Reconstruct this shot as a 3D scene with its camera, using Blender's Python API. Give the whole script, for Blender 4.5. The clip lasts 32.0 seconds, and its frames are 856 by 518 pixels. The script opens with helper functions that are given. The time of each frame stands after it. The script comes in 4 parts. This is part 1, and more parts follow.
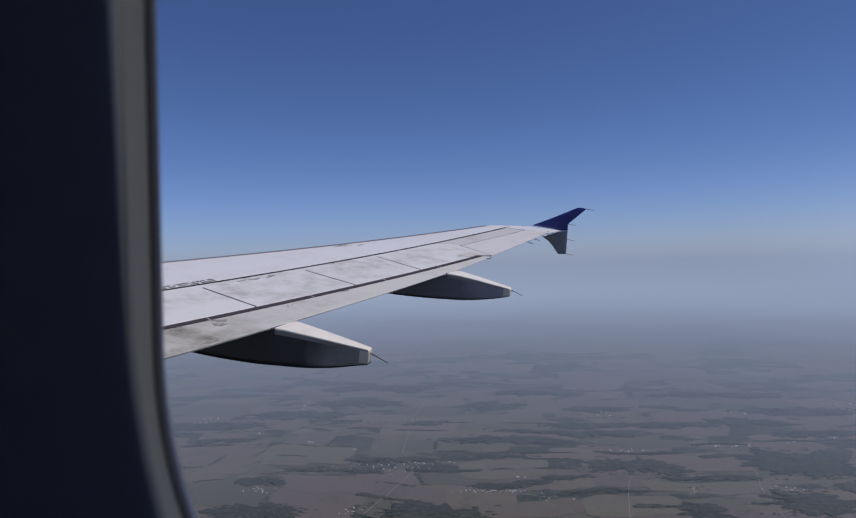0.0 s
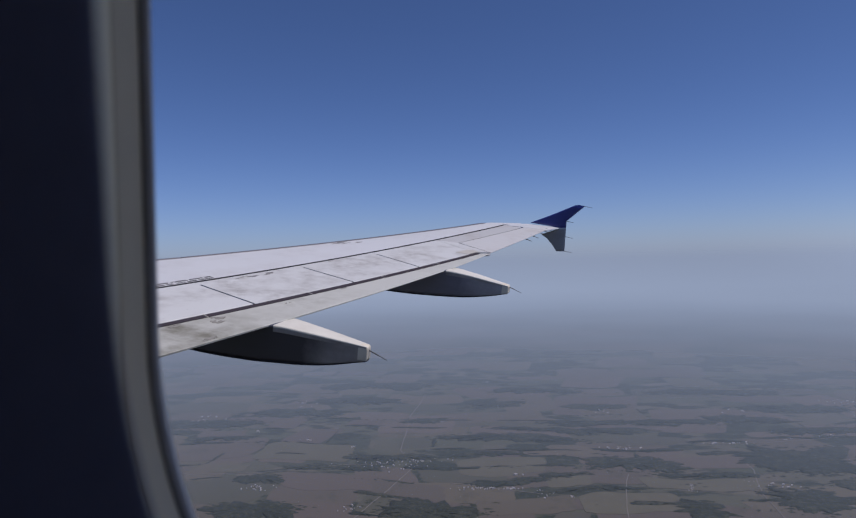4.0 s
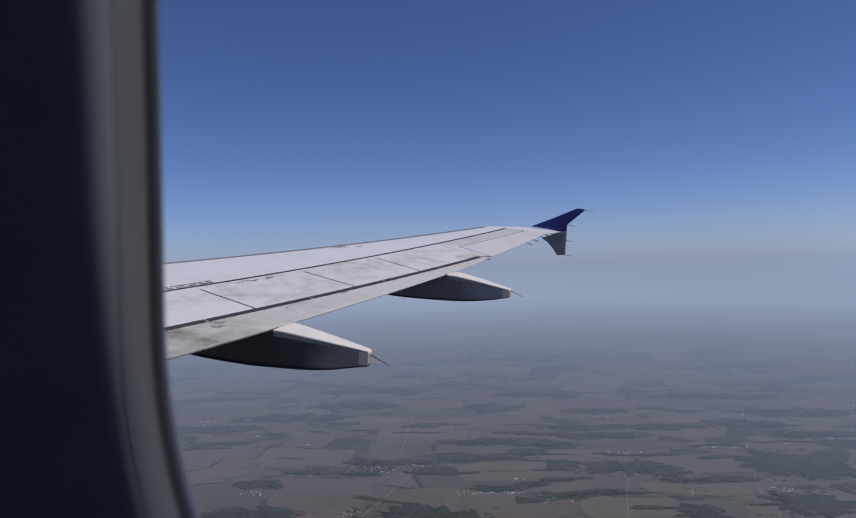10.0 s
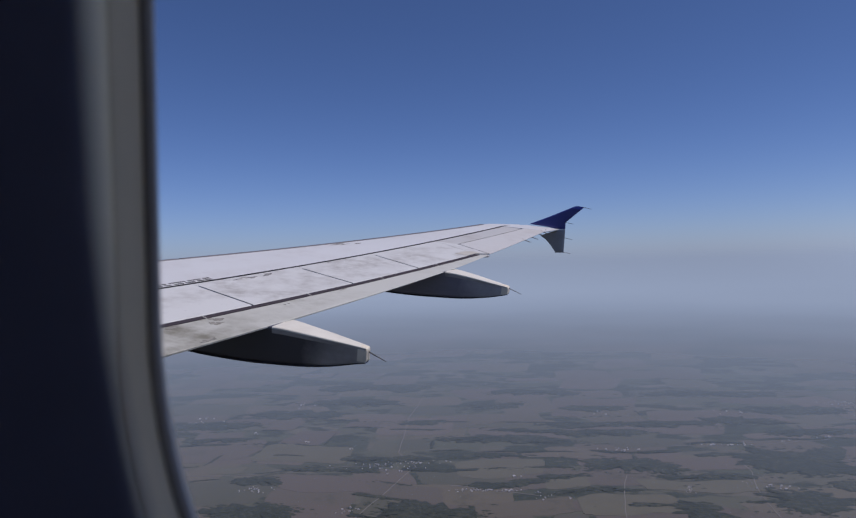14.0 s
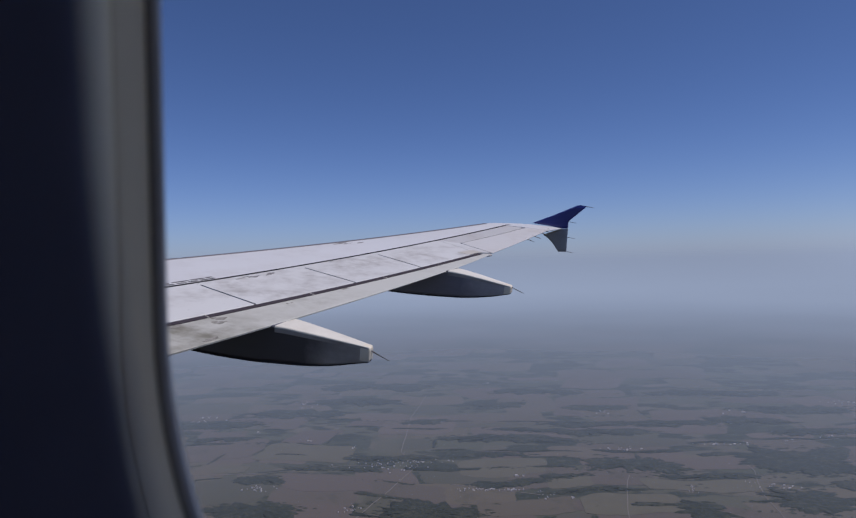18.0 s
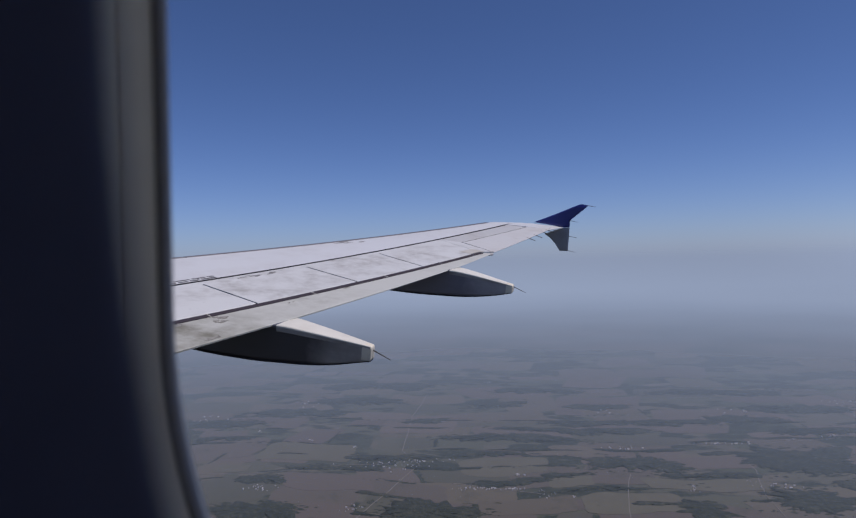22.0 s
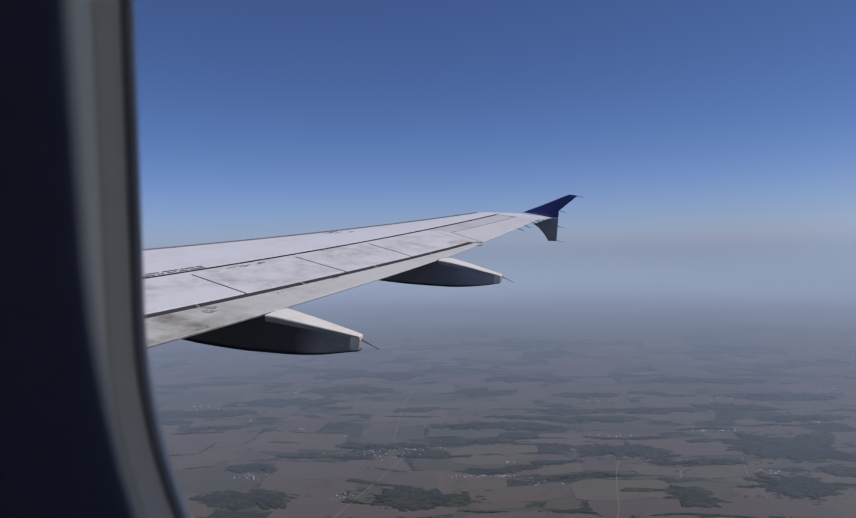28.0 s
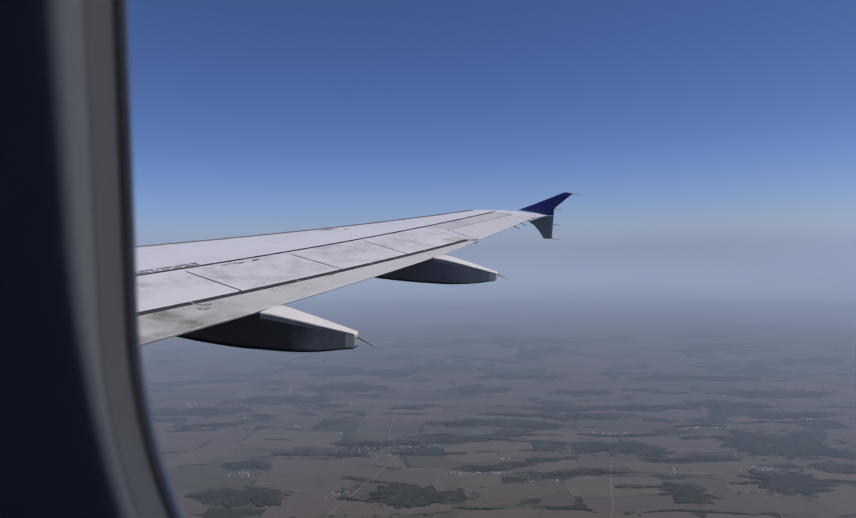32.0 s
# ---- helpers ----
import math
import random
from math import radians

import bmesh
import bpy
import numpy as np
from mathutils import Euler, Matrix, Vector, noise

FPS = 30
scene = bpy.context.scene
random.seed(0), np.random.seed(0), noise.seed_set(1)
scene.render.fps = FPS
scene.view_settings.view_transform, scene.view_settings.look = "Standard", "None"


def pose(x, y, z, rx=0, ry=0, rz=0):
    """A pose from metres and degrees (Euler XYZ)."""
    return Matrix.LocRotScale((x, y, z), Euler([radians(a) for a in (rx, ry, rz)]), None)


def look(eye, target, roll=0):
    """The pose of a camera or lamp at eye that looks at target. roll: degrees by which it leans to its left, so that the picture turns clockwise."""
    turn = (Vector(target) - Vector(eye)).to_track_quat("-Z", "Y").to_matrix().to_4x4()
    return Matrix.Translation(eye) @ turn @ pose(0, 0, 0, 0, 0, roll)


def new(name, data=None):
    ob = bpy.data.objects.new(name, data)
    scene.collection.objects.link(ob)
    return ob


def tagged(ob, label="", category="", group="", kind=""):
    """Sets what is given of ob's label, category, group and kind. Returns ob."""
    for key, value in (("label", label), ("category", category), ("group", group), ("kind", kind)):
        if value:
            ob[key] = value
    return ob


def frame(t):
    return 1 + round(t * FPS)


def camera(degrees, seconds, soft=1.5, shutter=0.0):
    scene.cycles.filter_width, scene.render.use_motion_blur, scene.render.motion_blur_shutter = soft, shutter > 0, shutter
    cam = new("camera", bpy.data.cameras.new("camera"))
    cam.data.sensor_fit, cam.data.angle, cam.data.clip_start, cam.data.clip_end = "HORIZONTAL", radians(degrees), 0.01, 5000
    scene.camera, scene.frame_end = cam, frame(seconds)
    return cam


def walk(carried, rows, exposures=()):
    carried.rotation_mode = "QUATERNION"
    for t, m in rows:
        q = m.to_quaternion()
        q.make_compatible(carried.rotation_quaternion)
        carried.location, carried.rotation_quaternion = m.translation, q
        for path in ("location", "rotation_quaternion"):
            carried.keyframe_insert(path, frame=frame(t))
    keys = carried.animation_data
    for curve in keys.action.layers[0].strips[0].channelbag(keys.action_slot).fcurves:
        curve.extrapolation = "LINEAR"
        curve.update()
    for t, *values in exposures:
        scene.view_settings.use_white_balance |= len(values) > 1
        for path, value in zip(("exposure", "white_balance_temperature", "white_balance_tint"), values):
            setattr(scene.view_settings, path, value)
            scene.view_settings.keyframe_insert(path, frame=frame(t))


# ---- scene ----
# The world's floor is the land, z up.  The aircraft climbs, banked a little, and stands still here:
# its own axes are x aft, y outboard to starboard, z up, and AIRCRAFT takes them into the world.
cam = camera(73.22, 32.0, soft=1.3)
cam.data.dof.use_dof = True
cam.data.dof.focus_distance = 14.0
cam.data.dof.aperture_fstop = 8.0

walk(cam, [
    (0, pose(4.7922, 1.4578, 361.4603, 89.886, 1.587, 18.954)),
    (0.5, pose(4.7900, 1.4592, 361.4601, 89.791, 1.576, 19.077)),
    (1, pose(4.7880, 1.4606, 361.4599, 89.856, 1.576, 18.970)),
    (1.5, pose(4.7845, 1.4644, 361.4570, 90.021, 1.595, 18.997)),
    (2, pose(4.7817, 1.4671, 361.4540, 90.036, 1.641, 19.182)),
    (2.5, pose(4.7816, 1.4670, 361.4533, 89.743, 1.618, 18.877)),
    (4.5, pose(4.7812, 1.4717, 361.4509, 89.655, 1.619, 18.743)),
    (5, pose(4.7813, 1.4715, 361.4501, 89.909, 1.635, 18.690)),
    (5.5, pose(4.7760, 1.4748, 361.4488, 89.933, 1.641, 18.861)),
    (6, pose(4.7708, 1.4779, 361.4475, 90.073, 1.711, 18.780)),
    (6.5, pose(4.7776, 1.4724, 361.4481, 90.050, 1.628, 18.684)),
    (7, pose(4.7844, 1.4668, 361.4488, 89.795, 1.677, 18.689)),
    (7.5, pose(4.7792, 1.4713, 361.4476, 89.725, 1.685, 18.829)),
    (8, pose(4.7735, 1.4762, 361.4466, 89.749, 1.685, 18.647)),
    (8.5, pose(4.7612, 1.4877, 361.4444, 89.871, 1.643, 18.752)),
    (9, pose(4.7490, 1.4992, 361.4423, 90.006, 1.606, 18.749)),
    (9.5, pose(4.7464, 1.5024, 361.4422, 90.324, 1.700, 18.827)),
    (10, pose(4.7443, 1.5053, 361.4419, 90.089, 1.734, 18.715)),
    (10.5, pose(4.7520, 1.4986, 361.4431, 89.818, 1.637, 18.435)),
    (11, pose(4.7598, 1.4917, 361.4443, 89.707, 1.638, 18.595)),
    (11.5, pose(4.7625, 1.4900, 361.4442, 89.732, 1.562, 18.256)),
    (12, pose(4.7647, 1.4886, 361.4443, 89.802, 1.604, 18.470)),
    (12.5, pose(4.7581, 1.4938, 361.4433, 89.644, 1.621, 18.605)),
    (13, pose(4.7514, 1.4989, 361.4424, 89.730, 1.611, 18.596)),
    (13.5, pose(4.7508, 1.4996, 361.4424, 89.596, 1.486, 18.714)),
    (14, pose(4.7505, 1.5001, 361.4424, 89.813, 1.608, 18.590)),
    (14.5, pose(4.7508, 1.4999, 361.4428, 89.528, 1.528, 18.522)),
    (16.5, pose(4.7600, 1.4915, 361.4425, 89.617, 1.539, 18.615)),
    (17, pose(4.7599, 1.4917, 361.4430, 89.512, 1.675, 18.613)),
    (17.5, pose(4.7497, 1.5007, 361.4416, 89.514, 1.578, 18.651)),
    (18, pose(4.7397, 1.5097, 361.4402, 89.749, 1.628, 18.814)),
    (18.5, pose(4.7435, 1.5065, 361.4405, 89.823, 1.623, 18.729)),
    (19, pose(4.7478, 1.5033, 361.4407, 89.739, 1.625, 18.660)),
    (19.5, pose(4.7453, 1.5050, 361.4405, 89.594, 1.679, 18.762)),
    (20, pose(4.7429, 1.5067, 361.4403, 89.547, 1.553, 18.843)),
    (20.5, pose(4.7435, 1.5060, 361.4396, 89.483, 1.564, 18.886)),
    (21, pose(4.7440, 1.5054, 361.4389, 89.698, 1.577, 18.820)),
    (21.5, pose(4.7390, 1.5095, 361.4389, 89.763, 1.632, 19.029)),
    (22, pose(4.7341, 1.5134, 361.4390, 89.674, 1.624, 18.941)),
    (22.5, pose(4.7359, 1.5115, 361.4397, 89.643, 1.534, 19.052)),
    (23, pose(4.7413, 1.5069, 361.4395, 89.641, 1.543, 18.821)),
    (23.5, pose(4.7464, 1.5019, 361.4404, 89.585, 1.604, 18.848)),
    (24, pose(4.7479, 1.5000, 361.4421, 89.629, 1.540, 18.906)),
    (24.5, pose(4.7563, 1.4932, 361.4443, 89.484, 1.624, 18.834)),
    (25, pose(4.7677, 1.4844, 361.4456, 89.135, 1.624, 18.638)),
    (25.5, pose(4.7720, 1.4808, 361.4454, 88.924, 1.549, 18.518)),
    (27.5, pose(4.7787, 1.4764, 361.4470, 88.621, 1.591, 18.103)),
    (28, pose(4.7788, 1.4761, 361.4478, 88.612, 1.594, 18.017)),
    (28.5, pose(4.7771, 1.4781, 361.4473, 88.693, 1.589, 18.014)),
    (29, pose(4.7788, 1.4783, 361.4462, 88.777, 1.589, 17.784)),
    (29.5, pose(4.7767, 1.4807, 361.4451, 88.606, 1.468, 17.834)),
    (30, pose(4.7738, 1.4830, 361.4441, 88.727, 1.563, 17.921)),
    (30.5, pose(4.7696, 1.4857, 361.4447, 88.873, 1.508, 17.982)),
    (31, pose(4.7657, 1.4880, 361.4453, 88.831, 1.505, 17.928)),
    (31.5, pose(4.7704, 1.4842, 361.4461, 88.691, 1.476, 17.997)),
    (32, pose(4.7753, 1.4803, 361.4469, 88.346, 1.476, 17.557)),
], [(0, 0.0, 6220, 24), (32, 0.0, 6220, 24)])

AIRCRAFT = Matrix(((0.987713, 0.01211, 0.155805, 0), (0.003374, 0.995108, -0.098736, 0),
                   (-0.156238, 0.098049, 0.982841, 360), (0, 0, 0, 1)))

# ---- light ----
SUN_ELEV, SUN_AZ = radians(65), radians(95)      # azimuth from +y towards +x
world = bpy.data.worlds.new("sky")
scene.world = world
world.use_nodes = True
wn = world.node_tree
sky = wn.nodes.new("ShaderNodeTexSky")
sky.sky_type = "NISHITA"
sky.sun_disc = False
sky.sun_elevation, sky.sun_rotation = SUN_ELEV, SUN_AZ
sky.altitude, sky.air_density, sky.dust_density, sky.ozone_density = 2500, 0.9, 1.0, 10.0
wn.nodes["Background"].inputs["Strength"].default_value = 0.082
wn.links.new(sky.outputs[0], wn.nodes["Background"].inputs["Color"])
sun = new("sun", bpy.data.lights.new("sun", "SUN"))
sun.data.energy, sun.data.angle, sun.data.color = 3.0, radians(0.53), (1.0, 0.94, 0.84)
sun_dir = Vector((math.sin(SUN_AZ) * math.cos(SUN_ELEV), math.cos(SUN_AZ) * math.cos(SUN_ELEV), math.sin(SUN_ELEV)))
sun.matrix_world = look(Vector((0, 0, 400)) + sun_dir * 50, (0, 0, 400))


# ---- materials ----
class Mat:
    """A small node builder round one principled material."""
    def __init__(self, name, rough=0.5, metal=0.0):
        self.m = bpy.data.materials.new(name)
        self.m.use_nodes = True
        self.t = self.m.node_tree
        self.b = self.t.nodes["Principled BSDF"]
        self.b.inputs["Roughness"].default_value = rough
        self.b.inputs["Metallic"].default_value = metal

    def add(self, kind, **sets):
        n = self.t.nodes.new(kind)
        for k, v in sets.items():
            n.inputs[k.replace("_", " ")].default_value = v
        return n

    def link(self, a, b):
        self.t.links.new(a, b)

    def coords(self, scale=(1, 1, 1), space="Object"):
        c, mp = self.add("ShaderNodeTexCoord"), self.add("ShaderNodeMapping")
        mp.inputs["Scale"].default_value = scale
        self.link(c.outputs[space], mp.inputs[0])
        return mp.outputs[0]

    def noise(self, vec, scale, detail=5.0, rough=0.55):
        n = self.add("ShaderNodeTexNoise", Scale=scale, Detail=detail, Roughness=rough)
        self.link(vec, n.inputs["Vector"])
        return n.outputs["Fac"]

    def ramp(self, fac, stops):
        r = self.add("ShaderNodeValToRGB")
        while len(r.color_ramp.elements) < len(stops):
            r.color_ramp.elements.new(0.5)
        for e, (pos, col) in zip(r.color_ramp.elements, stops):
            e.position, e.color = pos, (*col, 1)
        self.link(fac, r.inputs[0])
        return r.outputs[0]

    def mix(self, fac, a, b, mode="MIX"):
        n = self.add("ShaderNodeMix")
        n.data_type, n.blend_type = "RGBA", mode
        for value, k in ((fac, 0), (a, 6), (b, 7)):
            if isinstance(value, bpy.types.NodeSocket):
                self.link(value, n.inputs[k])
            else:
                n.inputs[k].default_value = value if k == 0 else (*value, 1)
        return n.outputs[2]

    def math(self, op, a, b=0.0):
        n = self.add("ShaderNodeMath")
        n.operation = op
        for k, value in enumerate((a, b)):
            if isinstance(value, bpy.types.NodeSocket):
                self.link(value, n.inputs[k])
            else:
                n.inputs[k].default_value = value
        return n.outputs[0]

    def bump(self, height, strength, dist=0.01):
        n = self.add("ShaderNodeBump", Strength=strength, Distance=dist)
        self.link(height, n.inputs["Height"])
        self.link(n.outputs[0], self.b.inputs["Normal"])

    def color(self, out):
        if isinstance(out, bpy.types.NodeSocket):
            self.link(out, self.b.inputs["Base Color"])
        else:
            self.b.inputs["Base Color"].default_value = (*out, 1)
        return self


def paint(name, own_col, grime, amount, rough, patch=1.1, inboard=False):
    """Aircraft paint: blotchy soiling broken up by finer smears and specks, with the skin's faint waviness.
    inboard: soiling is heavier towards the wing root."""
    k = Mat(name, rough)
    even, flow = k.coords(), k.coords((1.0, 1.35, 1.0))
    blotch = k.ramp(k.noise(even, patch, 4, 0.55), [(0.42, (0, 0, 0)), (0.66, (1, 1, 1))])
    smear = k.ramp(k.noise(flow, 3.2, 9, 0.68), [(0.34, (0, 0, 0)), (0.66, (1, 1, 1))])
    specks = k.ramp(k.noise(even, 16.0, 3), [(0.66, (0, 0, 0)), (0.74, (1, 1, 1))])
    mask = k.math("MAXIMUM", k.math("MULTIPLY", blotch, smear), k.math("MULTIPLY", specks, 0.28))
    if inboard:
        sep, reach = k.add("ShaderNodeSeparateXYZ"), k.add("ShaderNodeMapRange")
        k.link(even, sep.inputs[0])
        k.link(sep.outputs[1], reach.inputs["Value"])
        for nm, v in (("From Min", 6.9), ("From Max", 9.0), ("To Min", 1.0), ("To Max", 0.35)):
            reach.inputs[nm].default_value = v
        film = k.math("ADD", 0.22, k.ramp(k.noise(flow, 1.7, 8, 0.62), [(0.40, (0, 0, 0)), (0.70, (0.9, 0.9, 0.9))]))
        mask = k.math("MULTIPLY", reach.outputs[0], k.math("MAXIMUM", mask, k.math("MULTIPLY", film, k.math("MULTIPLY", reach.outputs[0], reach.outputs[0]))))
    mask = k.math("MULTIPLY", mask, amount)
    tone = k.mix(k.noise(even, 0.35, 3), own_col, [c * 0.92 for c in own_col])
    k.color(k.mix(mask, tone, grime))
    k.link(k.math("ADD", k.math("MULTIPLY", mask, 0.25), rough), k.b.inputs["Roughness"])
    k.bump(k.noise(even, 3.0, 2), 0.05, 0.02)
    return k.m


WHITE = paint("wing_white_paint", (0.612, 0.642, 0.640), (0.39, 0.38, 0.36), 0.35, 0.38)
SPOILER = paint("spoiler_white_paint", (0.605, 0.630, 0.610), (0.275, 0.272, 0.255), 0.95, 0.42)
FLAP = paint("soiled_flap_paint", (0.51, 0.53, 0.485), (0.165, 0.165, 0.130), 0.95, 0.5, 0.9, True)
PALE = paint("aileron_pale_paint", (0.57, 0.585, 0.565), (0.40, 0.39, 0.36), 0.6, 0.42)
AILERON = paint("grey_panel_paint", (0.49, 0.505, 0.49), (0.30, 0.28, 0.26), 0.6, 0.45)
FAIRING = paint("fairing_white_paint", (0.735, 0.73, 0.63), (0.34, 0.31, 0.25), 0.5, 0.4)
# grey darkened with the shade under the wing put into its colour
UNDER_SHADE = paint("shaded_underside_grey", (0.108, 0.117, 0.142), (0.045, 0.045, 0.05), 0.75, 0.45)
LIP = paint("grey_stained_paint", (0.34, 0.32, 0.29), (0.13, 0.105, 0.08), 0.95, 0.5, 3.0)
CAP = paint("stained_cap_paint", (0.50, 0.49, 0.43), (0.26, 0.24, 0.20), 0.5, 0.5, 3.0)
TAIL = paint("stained_tail_paint", (0.72, 0.67, 0.53), (0.30, 0.26, 0.19), 0.7, 0.5, 3.0)
NAVY = paint("navy_blue_paint", (0.012, 0.022, 0.17), (0.02, 0.03, 0.12), 0.5, 0.35)
GREY_TIP = paint("grey_fence_paint", (0.29, 0.29, 0.30), (0.13, 0.12, 0.11), 0.6, 0.45)


def plain(name, col, rough, metal=0.0, vary=0.15, scale=30.0, bump=0.1):
    k = Mat(name, rough, metal)
    v = k.coords()
    k.color(k.mix(k.noise(v, scale, 4), col, [c * (1 - vary * 2) for c in col]))
    k.bump(k.noise(v, scale * 4, 3), bump, 0.002)
    return k.m


# black painted for shade in the panel gaps, and for the keel strip
FLAT_BLACK = plain("flat_black_fill", (0.045, 0.044, 0.05), 0.9)
FLAT_BLACK.node_tree.nodes["Principled BSDF"].inputs["Specular IOR Level"].default_value = 0.1
GAP_GREY = plain("dark_gap_grey", (0.058, 0.050, 0.060), 0.85)
GAP_GREY.node_tree.nodes["Principled BSDF"].inputs["Specular IOR Level"].default_value = 0.15
METAL = plain("dull_bare_metal", (0.17, 0.165, 0.18), 0.6, 0.4)
SCUFFED = plain("soiled_beige_smudge", (0.37, 0.365, 0.32), 0.6, 0, 0.35, 25)
RUBBED = plain("rubbed_grey_smudge", (0.34, 0.34, 0.33), 0.6, 0, 0.35, 25)
INK = plain("dark_stencil_ink", (0.13, 0.13, 0.14), 0.7)
WICK = plain("static_wick_carbon", (0.05, 0.05, 0.05), 0.6)
TRIM = plain("warm_grey_window_plastic", (0.95, 0.79, 0.53), 0.5, 0, 0.03, 60, 0.03)
RETAINER = plain("grey_retainer_plastic", (0.90, 0.73, 0.50), 0.5, 0, 0.05, 60, 0.03)
LEATHER = plain("navy_seat_leather", (0.165, 0.142, 0.180), 0.6, 0, 0.12, 150, 0.25)
SEAT_SHELL = plain("dark_seat_shell", (0.06, 0.06, 0.07), 0.5)
WALLMAT = plain("grey_cabin_side_panel", (0.80, 0.76, 0.72), 0.6, 0, 0.08, 40)
CABIN = plain("pale_cabin_panel", (0.84, 0.83, 0.80), 0.6, 0, 0.04, 40)
GASKET = plain("dark_window_gasket", (0.38, 0.33, 0.29), 0.8)
OUTER = plain("dull_outer_frame_paint", (0.85, 0.76, 0.63), 0.8)
for mt in (TRIM, RETAINER, GASKET, OUTER, LEATHER):
    mt.node_tree.nodes["Principled BSDF"].inputs["Specular IOR Level"].default_value = 0.12


# ---- mesh helpers ----
def mesh_object(name, bm, material, smooth=False):
    me = bpy.data.meshes.new(name)
    bm.normal_update()
    bm.to_mesh(me)
    bm.free()
    for mt in (material if isinstance(material, (list, tuple)) else [material]):
        me.materials.append(mt)
    if smooth:
        for f in me.polygons:
            f.use_smooth = True
    return new(name, me)


def part(name, bm, material, parent, label="", smooth=False):
    ob = mesh_object(name, bm, material, smooth)
    ob.parent = parent
    if label:
        ob["label"] = label
    return ob


def thing(name, label, category, group="", kind="", m=AIRCRAFT):
    ob = new(name)
    ob.empty_display_size = 0.2
    ob.matrix_world = m
    return tagged(ob, label, category, group, kind)


def loft(rings, caps=True, closed=True):
    """A skin over rings of equal count; each ring is a closed loop of points."""
    bm = bmesh.new()
    vs = [[bm.verts.new(p) for p in ring] for ring in rings]
    n = len(rings[0])
    for a, b in zip(vs, vs[1:]):
        for i in range(n if closed else n - 1):
            j = (i + 1) % n
            bm.faces.new((a[i], a[j], b[j], b[i]))
    if caps:
        bm.faces.new(vs[0])
        bm.faces.new(list(reversed(vs[-1])))
    bmesh.ops.recalc_face_normals(bm, faces=bm.faces)
    return bm


def rod(a, b, r, r2=None, sides=6):
    a, b = Vector(a), Vector(b)
    d = (b - a).normalized()
    s = d.orthogonal().normalized()
    u = d.cross(s)
    ring = lambda c, q: [c + (s * math.cos(6.2832 * i / sides) + u * math.sin(6.2832 * i / sides)) * q for i in range(sides)]
    return loft([ring(a, r), ring(b, r if r2 is None else r2)])


# ---- the wing ----
def wing_z(y):
    """Height of the upper skin: dihedral and the bend of a loaded wing."""
    return 0.0433 * (y - 6.4) + 0.0035 * (y - 6.4) ** 2


def crest_x(y):
    return -2.87 + 0.519 * (y - 9.28)


def front_gap_x(y):
    return -1.56 + 0.3515 * (y - 8.0)


def spoiler_te_x(y):
    return -0.43 + 0.326 * (y - 6.83)


def flap_te_x(y):
    if y < 6.08:
        return 0.27
    return 0.27 + 0.235 * (y - 6.08) if y < 12.0 else 1.661 + 0.185 * (y - 12.0)


def hinge_x(y):
    return 1.06 + 0.348 * (y - 13.93)


def aileron_te_x(y):
    return 1.93 + 0.2015 * (y - 13.39)


def strip(y0, y1, x_front, x_back, top, thick, step=0.5, taper=1.0, front=None):
    """A panel of the wing between two lines, with softened edges.  front: where its front edge begins and ends, if not at y0 and y1."""
    f0, f1 = front or (y0, y1)
    n = max(2, int((y1 - y0) / step) + 1)
    rings = []
    for i in range(n + 1):
        ya, yb = f0 + (f1 - f0) * i / n, y0 + (y1 - y0) * i / n
        xa, xb = x_front(ya), x_back(yb)
        za, zb = wing_z(ya) + top, wing_z(yb) + top
        e = min(0.012, thick * 0.3)
        t = min(thick, 0.30 * (xb - xa))
        rings.append([(xa, ya, za - e), (xa + e, ya, za), (xb - e, yb, zb), (xb, yb, zb - e * 0.6),
                      (xb, yb, zb - max(e, t * taper)), (xa, ya, za - t)])
    return loft(rings)


def sheet(corners, top, thick):
    """A small flat panel on the wing over corners in x and y."""
    return loft([[(x, y, wing_z(y) + top - d) for x, y in corners] for d in (0.0, thick)])


wing = thing("aircraft_wing", "swept white airliner wing with soiled flaps and blue tip fence", "aircraft wing")


def wing_box():
    rings = []
    for i in range(49):
        y = 1.95 + (17.12 - 1.95) * i / 48
        xc, xr = crest_x(y), front_gap_x(y) - 0.034
        z = wing_z(y)
        tip = max(0.0, (y - 16.85) / 0.4)
        xc += 0.9 * tip * tip + 0.25 * tip
        t = 0.36 - 0.02 * (y - 6)
        t = max(0.10, t)
        xr = max(xr, xc + 0.12)
        rings.append([(xr, y, z - t), (xr, y, z), (xc * 0.6 + xr * 0.4, y, z + 0.006), (xc + 0.10, y, z),
                      (xc, y, z - 0.012), (xc - 0.09, y, z - 0.05), (xc - 0.14, y, z - t * 0.4),
                      (xc - 0.10, y, z - t * 0.62), (xc + 0.15, y, z - t * 0.95)])
    bm = loft(rings)
    for n, f in enumerate(bm.faces):        # the rear wall is coloured black for the shade inside the gap
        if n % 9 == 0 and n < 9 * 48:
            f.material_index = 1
    return bm


part("wing_skin", wing_box(), (WHITE, FLAT_BLACK), wing)
